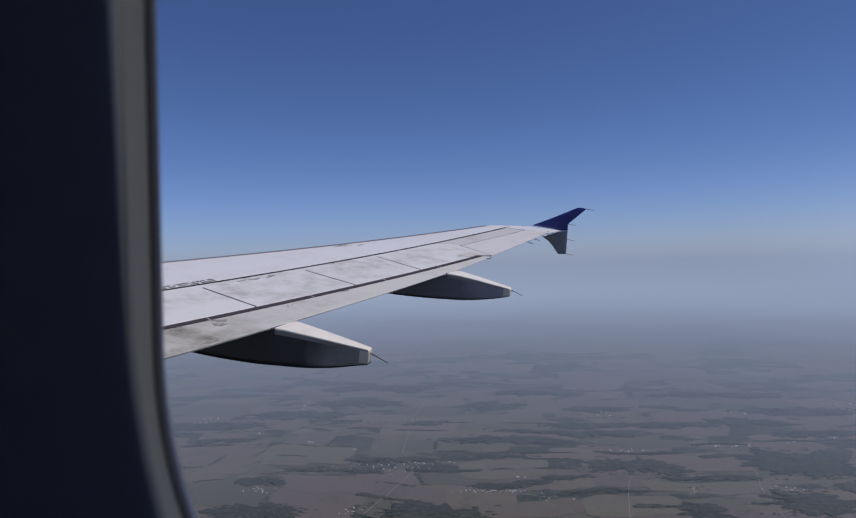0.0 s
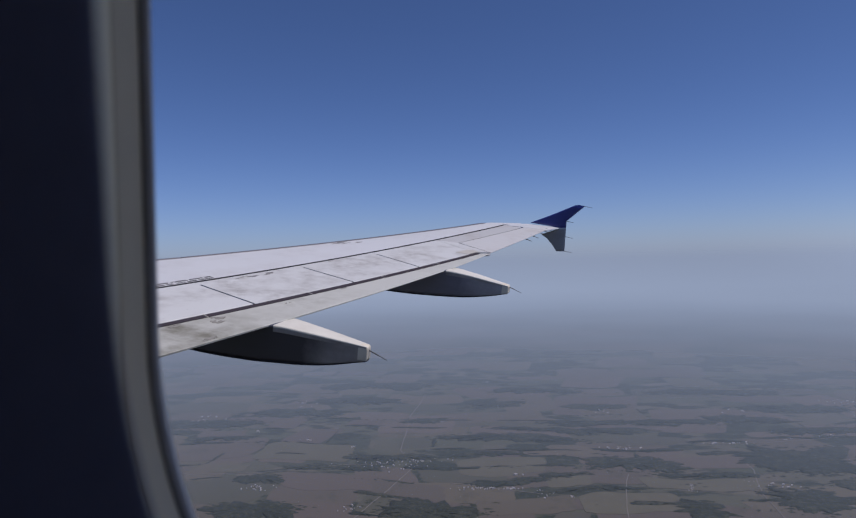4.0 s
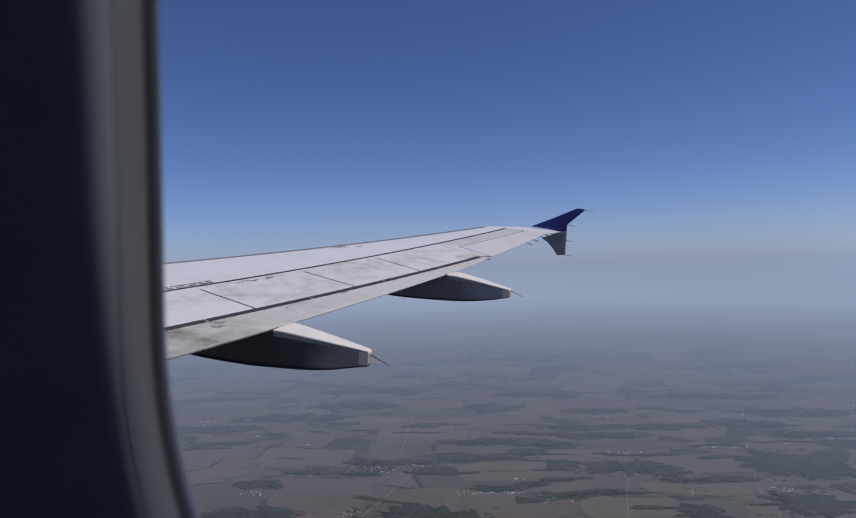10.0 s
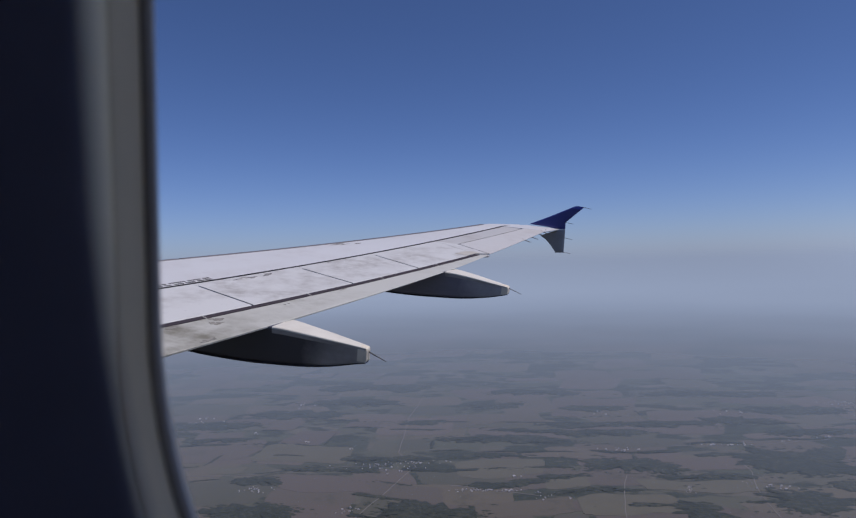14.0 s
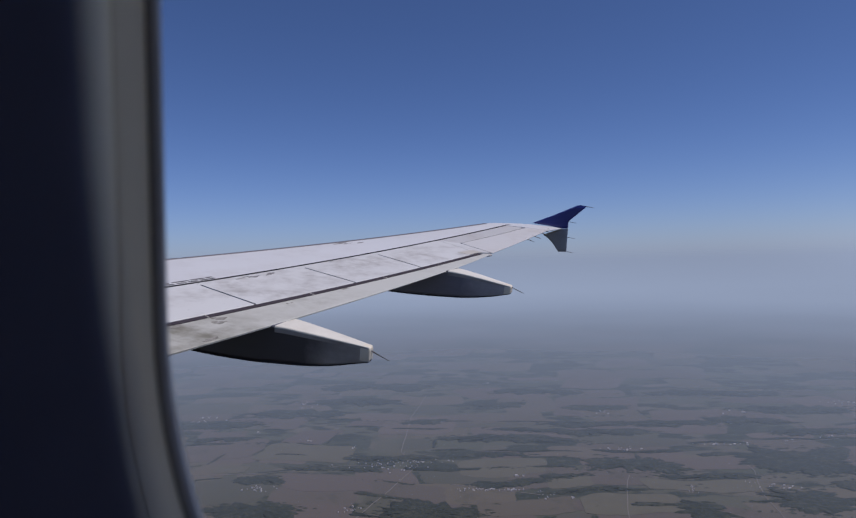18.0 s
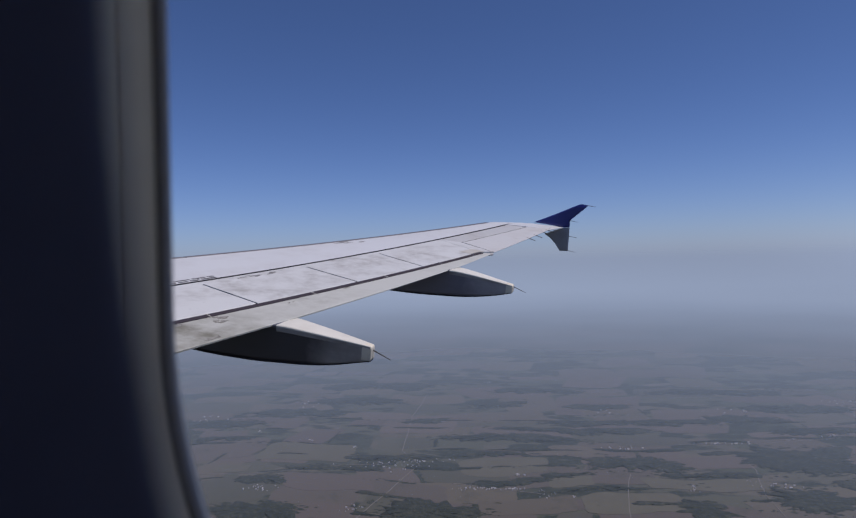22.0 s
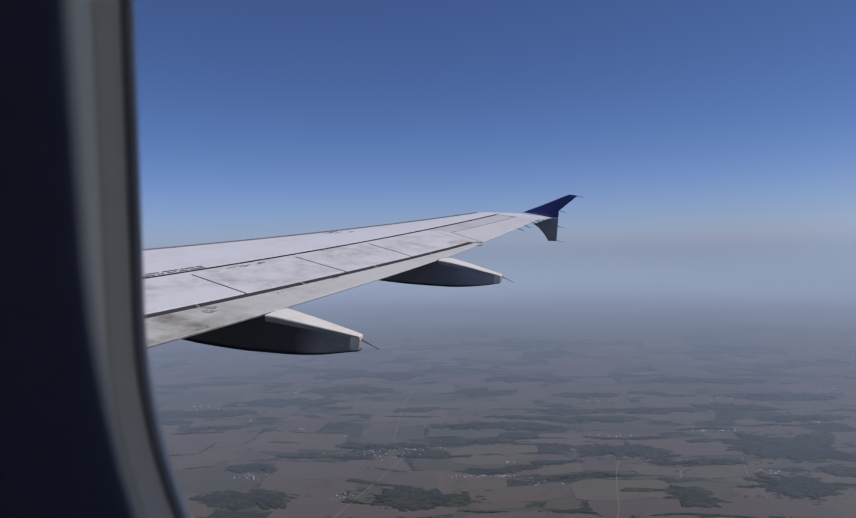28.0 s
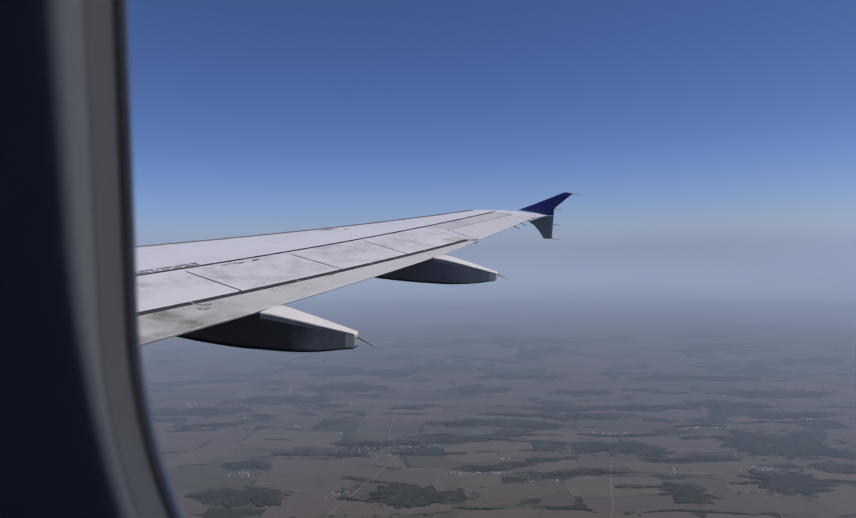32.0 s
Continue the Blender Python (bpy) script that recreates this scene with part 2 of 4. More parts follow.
# slats along the nose, bare metal, with gaps between them
for a, b in ((2.4, 6.0), (6.05, 9.6), (9.65, 13.1), (13.15, 16.6)):
    rings = []
    for i in range(13):
        y = a + (b - a) * i / 12
        x, z = crest_x(y), wing_z(y)
        t = max(0.10, 0.36 - 0.02 * (y - 6))
        rings.append([(x + 0.08, y, z - 0.004), (x + 0.07, y, z + 0.008), (x - 0.01, y, z + 0.003), (x - 0.10, y, z - 0.045),
                      (x - 0.152, y, z - t * 0.4), (x - 0.11, y, z - t * 0.66), (x - 0.09, y, z - t * 0.6)])
    part("slat", loft(rings), METAL, wing, "bare metal slat edge")

# rear cavity, its shade drawn as a black sheet, then the panels over it
part("gap_shade", strip(2.0, 16.9, lambda y: front_gap_x(y) - 0.03, lambda y: spoiler_te_x(y) + 0.12 if y < 13.2 else hinge_x(y) + 0.1, -0.060, 0.03), FLAT_BLACK, wing, "black sheet drawn for the shade behind the panel gaps")
for a, b, fa, fb in ((2.2, 5.0, 2.6, 5.4), (5.02, 6.42, 5.42, 6.82), (6.44, 8.05, 6.84, 8.45), (8.07, 9.83, 8.47, 10.25), (9.85, 11.42, 10.27, 11.96), (11.44, 13.233, 11.98, 13.929)):
    part("spoiler", strip(a + 0.005, b - 0.005, lambda y: front_gap_x(y) + 0.030, spoiler_te_x, 0.0, 0.045, taper=0.16, front=(fa + 0.005, fb - 0.005)), SPOILER, wing, "white spoiler panel with grey smudges")
part("gap_strip", strip(2.2, 13.25, lambda y: spoiler_te_x(y) - 0.06, lambda y: spoiler_te_x(y) + 0.092, -0.014, 0.007), GAP_GREY, wing, "dark grey strip along the flap gap")
part("flap", strip(5.6, 13.30, lambda y: spoiler_te_x(y) + 0.085, flap_te_x, -0.022, 0.20, taper=0.12), FLAP, wing, "soiled grey-beige flap")
part("flap", strip(2.0, 5.57, lambda y: spoiler_te_x(y) + 0.085, flap_te_x, -0.022, 0.24, taper=0.12), FLAP, wing, "soiled grey-beige flap")
part("fixed_panel", strip(13.93, 16.62, lambda y: front_gap_x(y) + 0.030, lambda y: hinge_x(y) - 0.018, 0.0, 0.06, taper=0.16, front=(13.94, 16.66)), AILERON, wing, "grey panel ahead of the aileron")
part("filler_panel", sheet(((0.565, 13.934), (1.05, 13.934), (1.91, 13.392), (1.74, 13.31), (1.665, 13.225)), 0.0, 0.05), SPOILER, wing, "white fixed panel between spoiler and aileron")
part("end_seal", sheet(((1.35, 13.10), (1.70, 13.10), (1.93, 13.30), (1.93, 13.40), (1.55, 13.62)), -0.030, 0.03), AILERON, wing, "beige plate at the end of the flap")
part("aileron", strip(13.405, 16.75, lambda y: hinge_x(y) + 0.016, aileron_te_x, 0.0, 0.09, taper=0.2, front=(13.945, 16.9)), PALE, wing, "white aileron")


def wing_tip():
    rings = []
    for i in range(9):
        y = 16.672 + 0.528 * i / 8
        k = i / 8
        xa = front_gap_x(y) - 0.05 + 0.35 * k * k
        xb = 2.60 + 0.30 * k
        z = wing_z(y)
        rings.append([(xa, y, z - 0.03), (xa + 0.05, y, z + 0.001), (xb - 0.25, y, z + 0.003), (xb, y, z - 0.012), (xb, y, z - 0.03), (xa, y, z - 0.11)])
    return loft(rings)


part("wing_tip", wing_tip(), WHITE, wing)


# the fence at the tip: an upper and a lower blade
def blade(pts, y, lean, thick, z0):
    """A thin blade over an outline in x and z; thin at its rim."""
    bm = bmesh.new()
    mid = [Vector((x, y + (z - z0) * lean, z)) for x, z in pts]
    c = sum(mid, Vector()) / len(mid)
    rim = [bm.verts.new(p) for p in mid]
    ins = [[bm.verts.new(c + (p - c) * 0.82 + Vector((0, s * thick, 0))) for p in mid] for s in (-1, 1)]
    n = len(pts)
    for side in ins:
        bm.faces.new(side)
        for i in range(n):
            j = (i + 1) % n
            bm.faces.new((rim[i], rim[j], side[j], side[i]))
    bmesh.ops.recalc_face_normals(bm, faces=bm.faces)
    return bm


fence = part("tip_fence", blade([(2.10, 0.915), (2.6, 1.165), (3.22, 1.50), (3.30, 1.515), (3.46, 1.50), (3.04, 1.06), (3.05, 0.88), (2.88, 0.86), (2.6, 0.89)],
                                17.2, 0.04, 0.02, 0.9), NAVY, wing, "navy blue upper tip fence")
part("lower_fence", blade([(2.42, 0.64), (2.88, 0.855), (3.05, 0.875), (3.08, 0.26), (2.87, 0.235), (2.72, 0.42), (2.58, 0.55)],
                          17.2, 0.02, 0.02, 0.9), GREY_TIP, fence, "grey lower tip fence")
for x, z in ((3.46, 1.495), (3.05, 1.06), (3.07, 0.65), (3.08, 0.27)):
    part("static_wick", rod((x - 0.02, 17.2, z), (x + 0.19, 17.2, z - 0.02), 0.008, 0.004), WICK, wing)
for y in (15.35, 15.8, 16.3, 16.6, 16.85):
    x = aileron_te_x(y)
    part("static_wick", rod((x - 0.06, y, wing_z(y) - 0.005), (x + 0.15, y, wing_z(y) - 0.055), 0.014, 0.006), WICK, wing)


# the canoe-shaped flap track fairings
def canoe_paint(name, dark_to, lit_from, shade_col, own_col):
    """Grey fairing paint, streaked and blotched; wing shade painted in ahead, fading aft."""
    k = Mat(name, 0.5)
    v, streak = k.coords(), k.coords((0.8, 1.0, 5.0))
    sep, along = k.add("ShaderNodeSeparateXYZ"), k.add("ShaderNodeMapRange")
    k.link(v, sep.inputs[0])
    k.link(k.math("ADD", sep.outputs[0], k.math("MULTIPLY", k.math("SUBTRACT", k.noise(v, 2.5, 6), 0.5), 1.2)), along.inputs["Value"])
    along.inputs["From Min"].default_value, along.inputs["From Max"].default_value = dark_to, lit_from
    base = k.mix(along.outputs[0], shade_col, own_col)
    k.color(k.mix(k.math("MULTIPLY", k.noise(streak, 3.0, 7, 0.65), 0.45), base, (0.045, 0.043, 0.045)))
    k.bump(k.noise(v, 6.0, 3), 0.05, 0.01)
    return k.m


def fairing(y0, stations, cover_from, name_label, shade_col, own_col):
    """stations: x, bottom, top, half width, offset.  A canoe with flat sides and a rounded keel; the moving rear has a pale cover."""
    keel = [(-1.0, 0.93), (-1.0, 0.4), (-0.985, 0.17), (-0.90, 0.09), (0, 0.06), (0.90, 0.09), (0.985, 0.17), (1.0, 0.4), (1.0, 0.93)]
    lid = [(-1.03, 0.945), (-1.03, 0.975), (-0.99, 0.996), (-0.4, 1.0), (0.4, 1.0), (0.99, 0.996), (1.03, 0.975), (1.03, 0.945)]
    rail = [(-1.008, 0.835), (-1.026, 0.852), (-1.026, 0.944), (1.026, 0.944), (1.026, 0.852), (1.008, 0.835)]
    ring = lambda st, form: [(st[0], y0 + st[4] + a * st[3], st[1] + (st[2] - st[1]) * b) for a, b in form]
    given, stations = stations, []
    for n in range(len(given) - 1):        # eased through the given stations
        quad = [Vector(given[min(max(n + d, 0), len(given) - 1)]) for d in (-1, 0, 1, 2)]
        for i in range(4):
            t = i / 4
            a, b, c, d = quad
            p = (b * 2 + (c - a) * t + (a * 2 - b * 5 + c * 4 - d) * t * t + (b * 3 - a - c * 3 + d) * t ** 3) * 0.5
            stations.append(tuple(p))
    stations.append(given[-1])
    # the sides carry the shade under the wing in their colour
    side = canoe_paint("shaded_fairing_paint", cover_from + 0.25, stations[-1][0] - 0.12, shade_col, own_col)
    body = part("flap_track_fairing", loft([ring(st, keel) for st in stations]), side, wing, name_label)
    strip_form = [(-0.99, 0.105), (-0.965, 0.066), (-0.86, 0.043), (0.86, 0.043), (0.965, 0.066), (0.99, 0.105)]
    part("keel_strip", loft([ring(st, strip_form) for st in stations]), FLAT_BLACK, body, "black strip along the keel")
    part("fairing_front", loft([ring(st, [(a * 0.985, b) for a, b in lid]) for st in stations if st[0] <= cover_from + 0.01]), UNDER_SHADE, body)
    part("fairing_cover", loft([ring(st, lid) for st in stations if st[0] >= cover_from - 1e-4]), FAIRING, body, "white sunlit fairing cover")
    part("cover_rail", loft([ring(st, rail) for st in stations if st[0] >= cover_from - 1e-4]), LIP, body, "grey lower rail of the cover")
    x, zb, zt, hw, yc = stations[-1]
    form = [(-1.0, 0.86), (-1.0, 0.16), (1.0, 0.16), (1.0, 0.86), (0.88, 0.96), (0.55, 1.0), (-0.55, 1.0), (-0.88, 0.96)]
    cap = []
    for d, q in ((-0.105, 0.985), (-0.10, 1.04), (-0.04, 1.045), (-0.008, 1.03), (0.010, 0.93), (0.016, 0.72)):
        near_end = next(st for st in stations if st[0] >= min(x, x + d) - 0.04)
        k = min(1.0, max(0.0, (x - near_end[0]) / 0.2))
        lo, hi, wide, off = (a + (b - a) * k for a, b in zip((zb, zt, hw, yc), stations[-3][1:]))
        cap.append([(x + d, y0 + off + a * wide * q, (lo + hi) / 2 + (hi - lo) * (b - 0.5) * q) for a, b in form])
    part("tail_cap", loft(cap), TAIL, body, "stained pale tail cap")
    part("static_wick", rod((x, y0 + yc, (zb + zt) / 2 + 0.05), (x + 0.24, y0 + yc, (zb + zt) / 2 - 0.03), 0.009, 0.004), WICK, body)
    return body


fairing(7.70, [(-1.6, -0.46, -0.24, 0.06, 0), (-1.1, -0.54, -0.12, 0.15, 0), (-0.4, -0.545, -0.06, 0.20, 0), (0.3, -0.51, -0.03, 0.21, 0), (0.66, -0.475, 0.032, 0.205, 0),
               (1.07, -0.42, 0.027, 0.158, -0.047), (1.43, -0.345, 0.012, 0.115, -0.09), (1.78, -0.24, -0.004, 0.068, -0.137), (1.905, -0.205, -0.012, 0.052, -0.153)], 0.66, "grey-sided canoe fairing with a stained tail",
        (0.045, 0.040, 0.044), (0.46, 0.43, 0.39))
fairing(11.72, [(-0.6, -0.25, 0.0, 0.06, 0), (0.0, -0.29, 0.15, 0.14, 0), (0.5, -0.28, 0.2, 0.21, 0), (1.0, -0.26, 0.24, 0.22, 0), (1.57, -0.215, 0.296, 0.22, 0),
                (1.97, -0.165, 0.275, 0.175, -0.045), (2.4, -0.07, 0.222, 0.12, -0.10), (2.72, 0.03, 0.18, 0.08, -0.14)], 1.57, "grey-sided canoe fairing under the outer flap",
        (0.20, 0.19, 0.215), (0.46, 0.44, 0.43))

part("hinge_cover", sheet(((1.30, 12.98), (1.575, 12.98), (1.655, 13.212), (1.74, 13.30), (1.60, 13.385), (1.44, 13.36)), 0.004, 0.012), CAP, wing, "beige plate on the spoiler edge")
for a, fa in ((6.43, 6.83), (8.06, 8.46), (9.84, 10.26), (11.43, 11.97)):
    x0, x1 = front_gap_x(fa) + 0.032, spoiler_te_x(a)
    pts = [(x0 + (x1 - x0) * k, fa + (a - fa) * k) for k in (0.0, 0.11)]
    part("joint_strip", sheet(((pts[0][0], pts[0][1] - 0.014), (pts[1][0], pts[1][1] - 0.014), (pts[1][0], pts[1][1] + 0.014), (pts[0][0], pts[0][1] + 0.014)), 0.0012, 0.01), SPOILER, wing)

# small pale brackets across the gap ahead of the flap, and rub marks on the skin
for y in (7.36, 8.95, 10.45, 11.9):
    x, z = spoiler_te_x(y), wing_z(y)
    part("hinge_bracket", loft([[(x - 0.01, y + d, z - 0.04), (x - 0.01, y + d, z - 0.004), (x + 0.10, y + d - 0.04, z - 0.010), (x + 0.10, y + d - 0.04, z - 0.06)] for d in (-0.007, 0.007)]), CAP, wing)
rng = random.Random(31)


def rub_mark(x, y, rx, ry, z, paint_, pieces=5):
    """A scuff: a few ragged patches lying close together."""
    for n in range(pieces):
        u0, v0, q0 = x + rng.gauss(0, 0.5) * rx, y + rng.gauss(0, 0.5) * ry, rng.uniform(0.3, 0.75)
        rim = []
        for i in range(18):
            a = i * 6.28318 / 18
            q = q0 * (0.8 + 0.8 * noise.noise(Vector((math.cos(a) * 2.2, math.sin(a) * 2.2, u0 * 9 + v0 * 3))))
            rim.append((u0 + rx * q * math.cos(a) + 0.33 * ry * q * math.sin(a), v0 + ry * q * math.sin(a)))
        part("rub_mark", loft([[(u, v, wing_z(v) + z + d) for u, v in rim] for d in (-0.004, 0.0035 + 0.0003 * n)]), paint_, wing, "grey rub mark")


for x, y, rx, ry, n in ((-1.02, 9.08, 0.03, 0.12, 4), (-0.90, 9.26, 0.04, 0.10, 6), (-0.83, 9.55, 0.05, 0.11, 6), (-1.06, 12.50, 0.06, 0.20, 6), (-0.76, 12.66, 0.04, 0.14, 4), (-0.45, 10.92, 0.04, 0.05, 3)):
    rub_mark(x, y, rx, ry, 0.0, RUBBED, n)
for x, y, rx, ry, n in ((-0.25, 6.89, 0.055, 0.07, 6), (-0.05, 7.36, 0.07, 0.08, 5), (0.03, 7.25, 0.06, 0.07, 4), (0.568, 9.46, 0.03, 0.08, 4), (0.287, 8.39, 0.025, 0.04, 3), (0.36, 6.74, 0.03, 0.12, 5)):
    rub_mark(x, y, rx, ry, -0.022, SCUFFED, n)

# stencilled writing ahead of the spoilers, too small to read: upright strokes and short bars
for row in range(2):
    rng = random.Random(5 + row)
    y = 7.92
    while y < 8.84 - 0.05 * row:
        for _ in range(rng.choice((3, 4, 6, 7))):
            x = front_gap_x(y) - 0.050 - 0.092 * row
            w, h = rng.uniform(0.016, 0.022), 0.042
            strokes = rng.choice((((0, 0, 0.32, 1), (0.32, 0.4, 1, 0.62)), ((0, 0, 0.32, 1), (0.68, 0, 1, 1)), ((0, 0, 0.35, 1), (0.35, 0, 1, 0.24), (0.35, 0.76, 1, 1)), ((0.3, 0, 0.7, 1), (0, 0.76, 0.3, 1), (0.7, 0.76, 1, 1))))
            bm = bmesh.new()
            for a0, b0, a1, b1 in strokes:
                pts = [(x - h * b + 0.3515 * w * a, y + w * a) for a, b in ((a0, b0), (a1, b0), (a1, b1), (a0, b1))]
                lo, hi = [[bm.verts.new((u, v, wing_z(v) + z)) for u, v in pts] for z in (-0.004, 0.0085)]
                bm.faces.new(hi)
                for n in range(4):
                    bm.faces.new((lo[n], lo[(n + 1) % 4], hi[(n + 1) % 4], hi[n]))
            part("stencil_mark", bm, INK, wing)
            y += w + 0.014
        y += 0.036

# ---- the cabin wall and window ----
WX, WZ, HALF, TALL, LEAN = 4.4518, 2.010, 0.1385, 0.2305, -0.053


def outline(grow, n=20):
    """Rounded window outline in x and z, counter-clockwise."""
    r, tall_r = 0.134 + grow, 0.166 + grow
    hx, hz = HALF + grow, TALL + grow
    pts = []
    head = hz + 0.055 - tall_r
    for cx, cz, a0 in ((hx - r, head, 0), (-hx + r, head, 90), (-hx + r, -hz + tall_r, 180), (hx - r, -hz + tall_r, 270)):
        for i in range(n + 1):
            a = radians(a0 + 90 * i / n)
            z = WZ + cz + tall_r * math.sin(a)
            pts.append((WX + cx + r * math.cos(a) + LEAN * (z - 1.95), z))
    return pts


def sleeve(profile):
    """A ring swept round the window: profile gives (grow, y)."""
    rings = [[(x, y, z) for x, z in outline(g)] for g, y in profile]
    rings.append(rings[0])
    return loft(rings, caps=False)


window = thing("window_1", "oval cabin window with pale grey plastic surround", "window", kind="structure")
part("window_reveal", sleeve([(0.0024, 1.8420), (0.00245, 1.8416), (0.0020, 1.8405), (-0.0040, 1.8335), (-0.0088, 1.8240), (-0.0108, 1.8160), (-0.0078, 1.8080), (0.0, 1.8035), (0.0100, 1.8005), (0.0205, 1.8008), (0.0205, 1.8420)]), TRIM, window, "pale grey plastic window surround", True)
part("pane_retainer", sleeve([(0.0019, 1.8545), (0.0020, 1.850), (0.00225, 1.8426), (0.0023, 1.8422), (0.0205, 1.8422), (0.0205, 1.8545)]), RETAINER, window, "grey plastic ring holding the pane", True)
part("gasket", sleeve([(0.0012, 1.8547), (0.0, 1.8556), (0.0, 1.8586), (0.02, 1.8586), (0.02, 1.8547)]), GASKET, window, "grey rubber gasket in shadow", True)
# outward flare, out of view, added to keep sun off the inner rings
part("outer_frame", sleeve([(0.0026, 1.8590), (0.0044, 1.8640), (0.0105, 1.8700), (0.045, 1.888), (0.062, 1.905), (0.078, 1.905), (0.078, 1.8590)]), OUTER, window, "dull painted outer window frame", True)


def wall_with_hole(y_in, y_out, grow, x0, x1, z0, z1):
    inner = outline(grow)
    bm = bmesh.new()
    layers = []
    for y in (y_in, y_out):
        hole = [bm.verts.new((x, y, z)) for x, z in inner]
        rim = []
        for x, z in inner:
            d = Vector((x - WX, 0, z - WZ))
            k = min([((x1 if d.x > 0 else x0) - WX) / d.x if abs(d.x) > 1e-6 else 1e9, ((z1 if d.z > 0 else z0) - WZ) / d.z if abs(d.z) > 1e-6 else 1e9])
            rim.append(bm.verts.new((WX + d.x * k, y, WZ + d.z * k)))
        layers.append((hole, rim))
    n = len(inner)
    for hole, rim in layers:
        for i in range(n):
            j = (i + 1) % n
            bm.faces.new((hole[i], hole[j], rim[j], rim[i]))
    for i in range(n):
        j = (i + 1) % n
        bm.faces.new((layers[0][0][i], layers[0][0][j], layers[1][0][j], layers[1][0][i]))
        bm.faces.new((layers[0][1][i], layers[0][1][j], layers[1][1][j], layers[1][1][i]))
    bmesh.ops.remove_doubles(bm, verts=bm.verts, dist=1e-6)
    bmesh.ops.recalc_face_normals(bm, faces=bm.faces)
    return bm


wall = mesh_object("wall_starboard", wall_with_hole(1.801, 1.858, 0.0206, 4.058, 4.838, 0.85, 2.30), WALLMAT)
wall.matrix_world = AIRCRAFT
tagged(wall, "pale grey cabin side panel round the window", "wall", kind="structure")


def box(x0, x1, y0, y1, z0, z1):
    bm = bmesh.new()
    bmesh.ops.create_cube(bm, size=1)
    for v in bm.verts:
        v.co = Vector(((x0 + x1) / 2 + v.co.x * (x1 - x0), (y0 + y1) / 2 + v.co.y * (y1 - y0), (z0 + z1) / 2 + v.co.z * (z1 - z0)))
    return bm


def hull():
    """The fuselage skin outside the cabin, open where the window is."""
    bm = bmesh.new()
    xs = [-7, -3, 0, 2, 3.2, 4.0, 4.95, 5.7, 7, 9, 12, 16]
    n = 48
    rows = [[bm.verts.new((x, 2.06 * math.cos(6.28318 * i / n), 1.45 + 2.15 * math.sin(6.28318 * i / n))) for i in range(n)] for x in xs]
    for k, (a_, b_) in enumerate(zip(rows, rows[1:])):
        for i in range(n):
            if not (3.1 < xs[k] < 5.6 and i in (0, 1, 2, 3, 4, 47)) and not (3.1 < xs[k] < 5.6 and i in (20, 21, 22)):
                bm.faces.new((a_[i], a_[(i + 1) % n], b_[(i + 1) % n], b_[i]))
    bm.faces.new(rows[0])
    bm.faces.new(rows[-1])
    bmesh.ops.recalc_face_normals(bm, faces=bm.faces)
    return bm


fuselage = mesh_object("wall_hull", hull(), WHITE, True)
fuselage.matrix_world = AIRCRAFT
tagged(fuselage, "white painted fuselage skin", "fuselage", kind="structure")

for nm, args, lab, cat in (("wall_port_low", (3.2, 5.7, -1.858, -1.83, 0.85, 1.82), "pale grey cabin side panel", "wall"),
                           ("wall_port_high", (3.2, 5.7, -1.858, -1.83, 2.18, 2.30), "pale grey cabin side panel", "wall"),
                           *((f"wall_starboard_{k_}", (a_, b_, 1.830, 1.858, c_, d_), "pale grey cabin side panel", "wall") for k_, a_, b_, c_, d_ in
                             (("low_fore", 3.2, 4.058, 0.85, 1.82), ("high_fore", 3.2, 4.058, 2.18, 2.30), ("low_aft", 4.838, 5.7, 0.85, 1.82), ("high_aft", 4.838, 5.7, 2.18, 2.30),
                              ("pier_1", 3.2, 3.25, 1.82, 2.18), ("pier_2", 3.525, 3.78, 1.82, 2.18), ("pier_3", 5.115, 5.37, 1.82, 2.18), ("pier_4", 5.645, 5.7, 1.82, 2.18))),
                           ("wall_fore", (3.14, 3.2, -1.83, 1.83, 0.85, 2.30), "pale grey cabin partition", "wall"),
                           ("wall_aft", (5.7, 5.76, -1.83, 1.83, 0.85, 2.30), "pale grey cabin partition", "wall"),
                           *((f"wall_port_pier_{i + 1}", (3.2 + 0.53 * i, 3.2 + 0.53 * i + 0.15, -1.858, -1.83, 1.82, 2.18), "pale grey panel between cabin windows", "wall") for i in range(5)),
                           ("floor", (3.14, 5.76, -1.858, 1.858, 0.79, 0.85), "pale grey cabin floor", "floor")):
    ob = mesh_object(nm, box(*args), CABIN)
    ob.matrix_world = AIRCRAFT
    tagged(ob, lab, cat, kind="structure")


def vault():
    """The arched cabin ceiling with its two gable ends."""
    def ring(x, grow):
        return [(x, (1.832 + grow) * math.cos(math.pi * i / 20), 2.302 + (0.80 + grow) * math.sin(math.pi * i / 20)) for i in range(21)]
    bm = bmesh.new()
    rings = [[bm.verts.new(p_) for p_ in ring(x, g)] for x, g in ((3.14, 0.0), (3.14, 0.03), (5.76, 0.03), (5.76, 0.0))]
    for a_, c_ in zip(rings, rings[1:] + rings[:1]):
        for i in range(20):
            bm.faces.new((a_[i], a_[i + 1], c_[i + 1], c_[i]))
    bm.faces.new(rings[0])
    bm.faces.new(rings[3])
    bmesh.ops.recalc_face_normals(bm, faces=bm.faces)
    return bm


# the seat in front of the camera: only the outboard edge of its back is ever near
seat = thing("passenger_seat", "dark navy leather airline seat close beside the window", "airline seat")


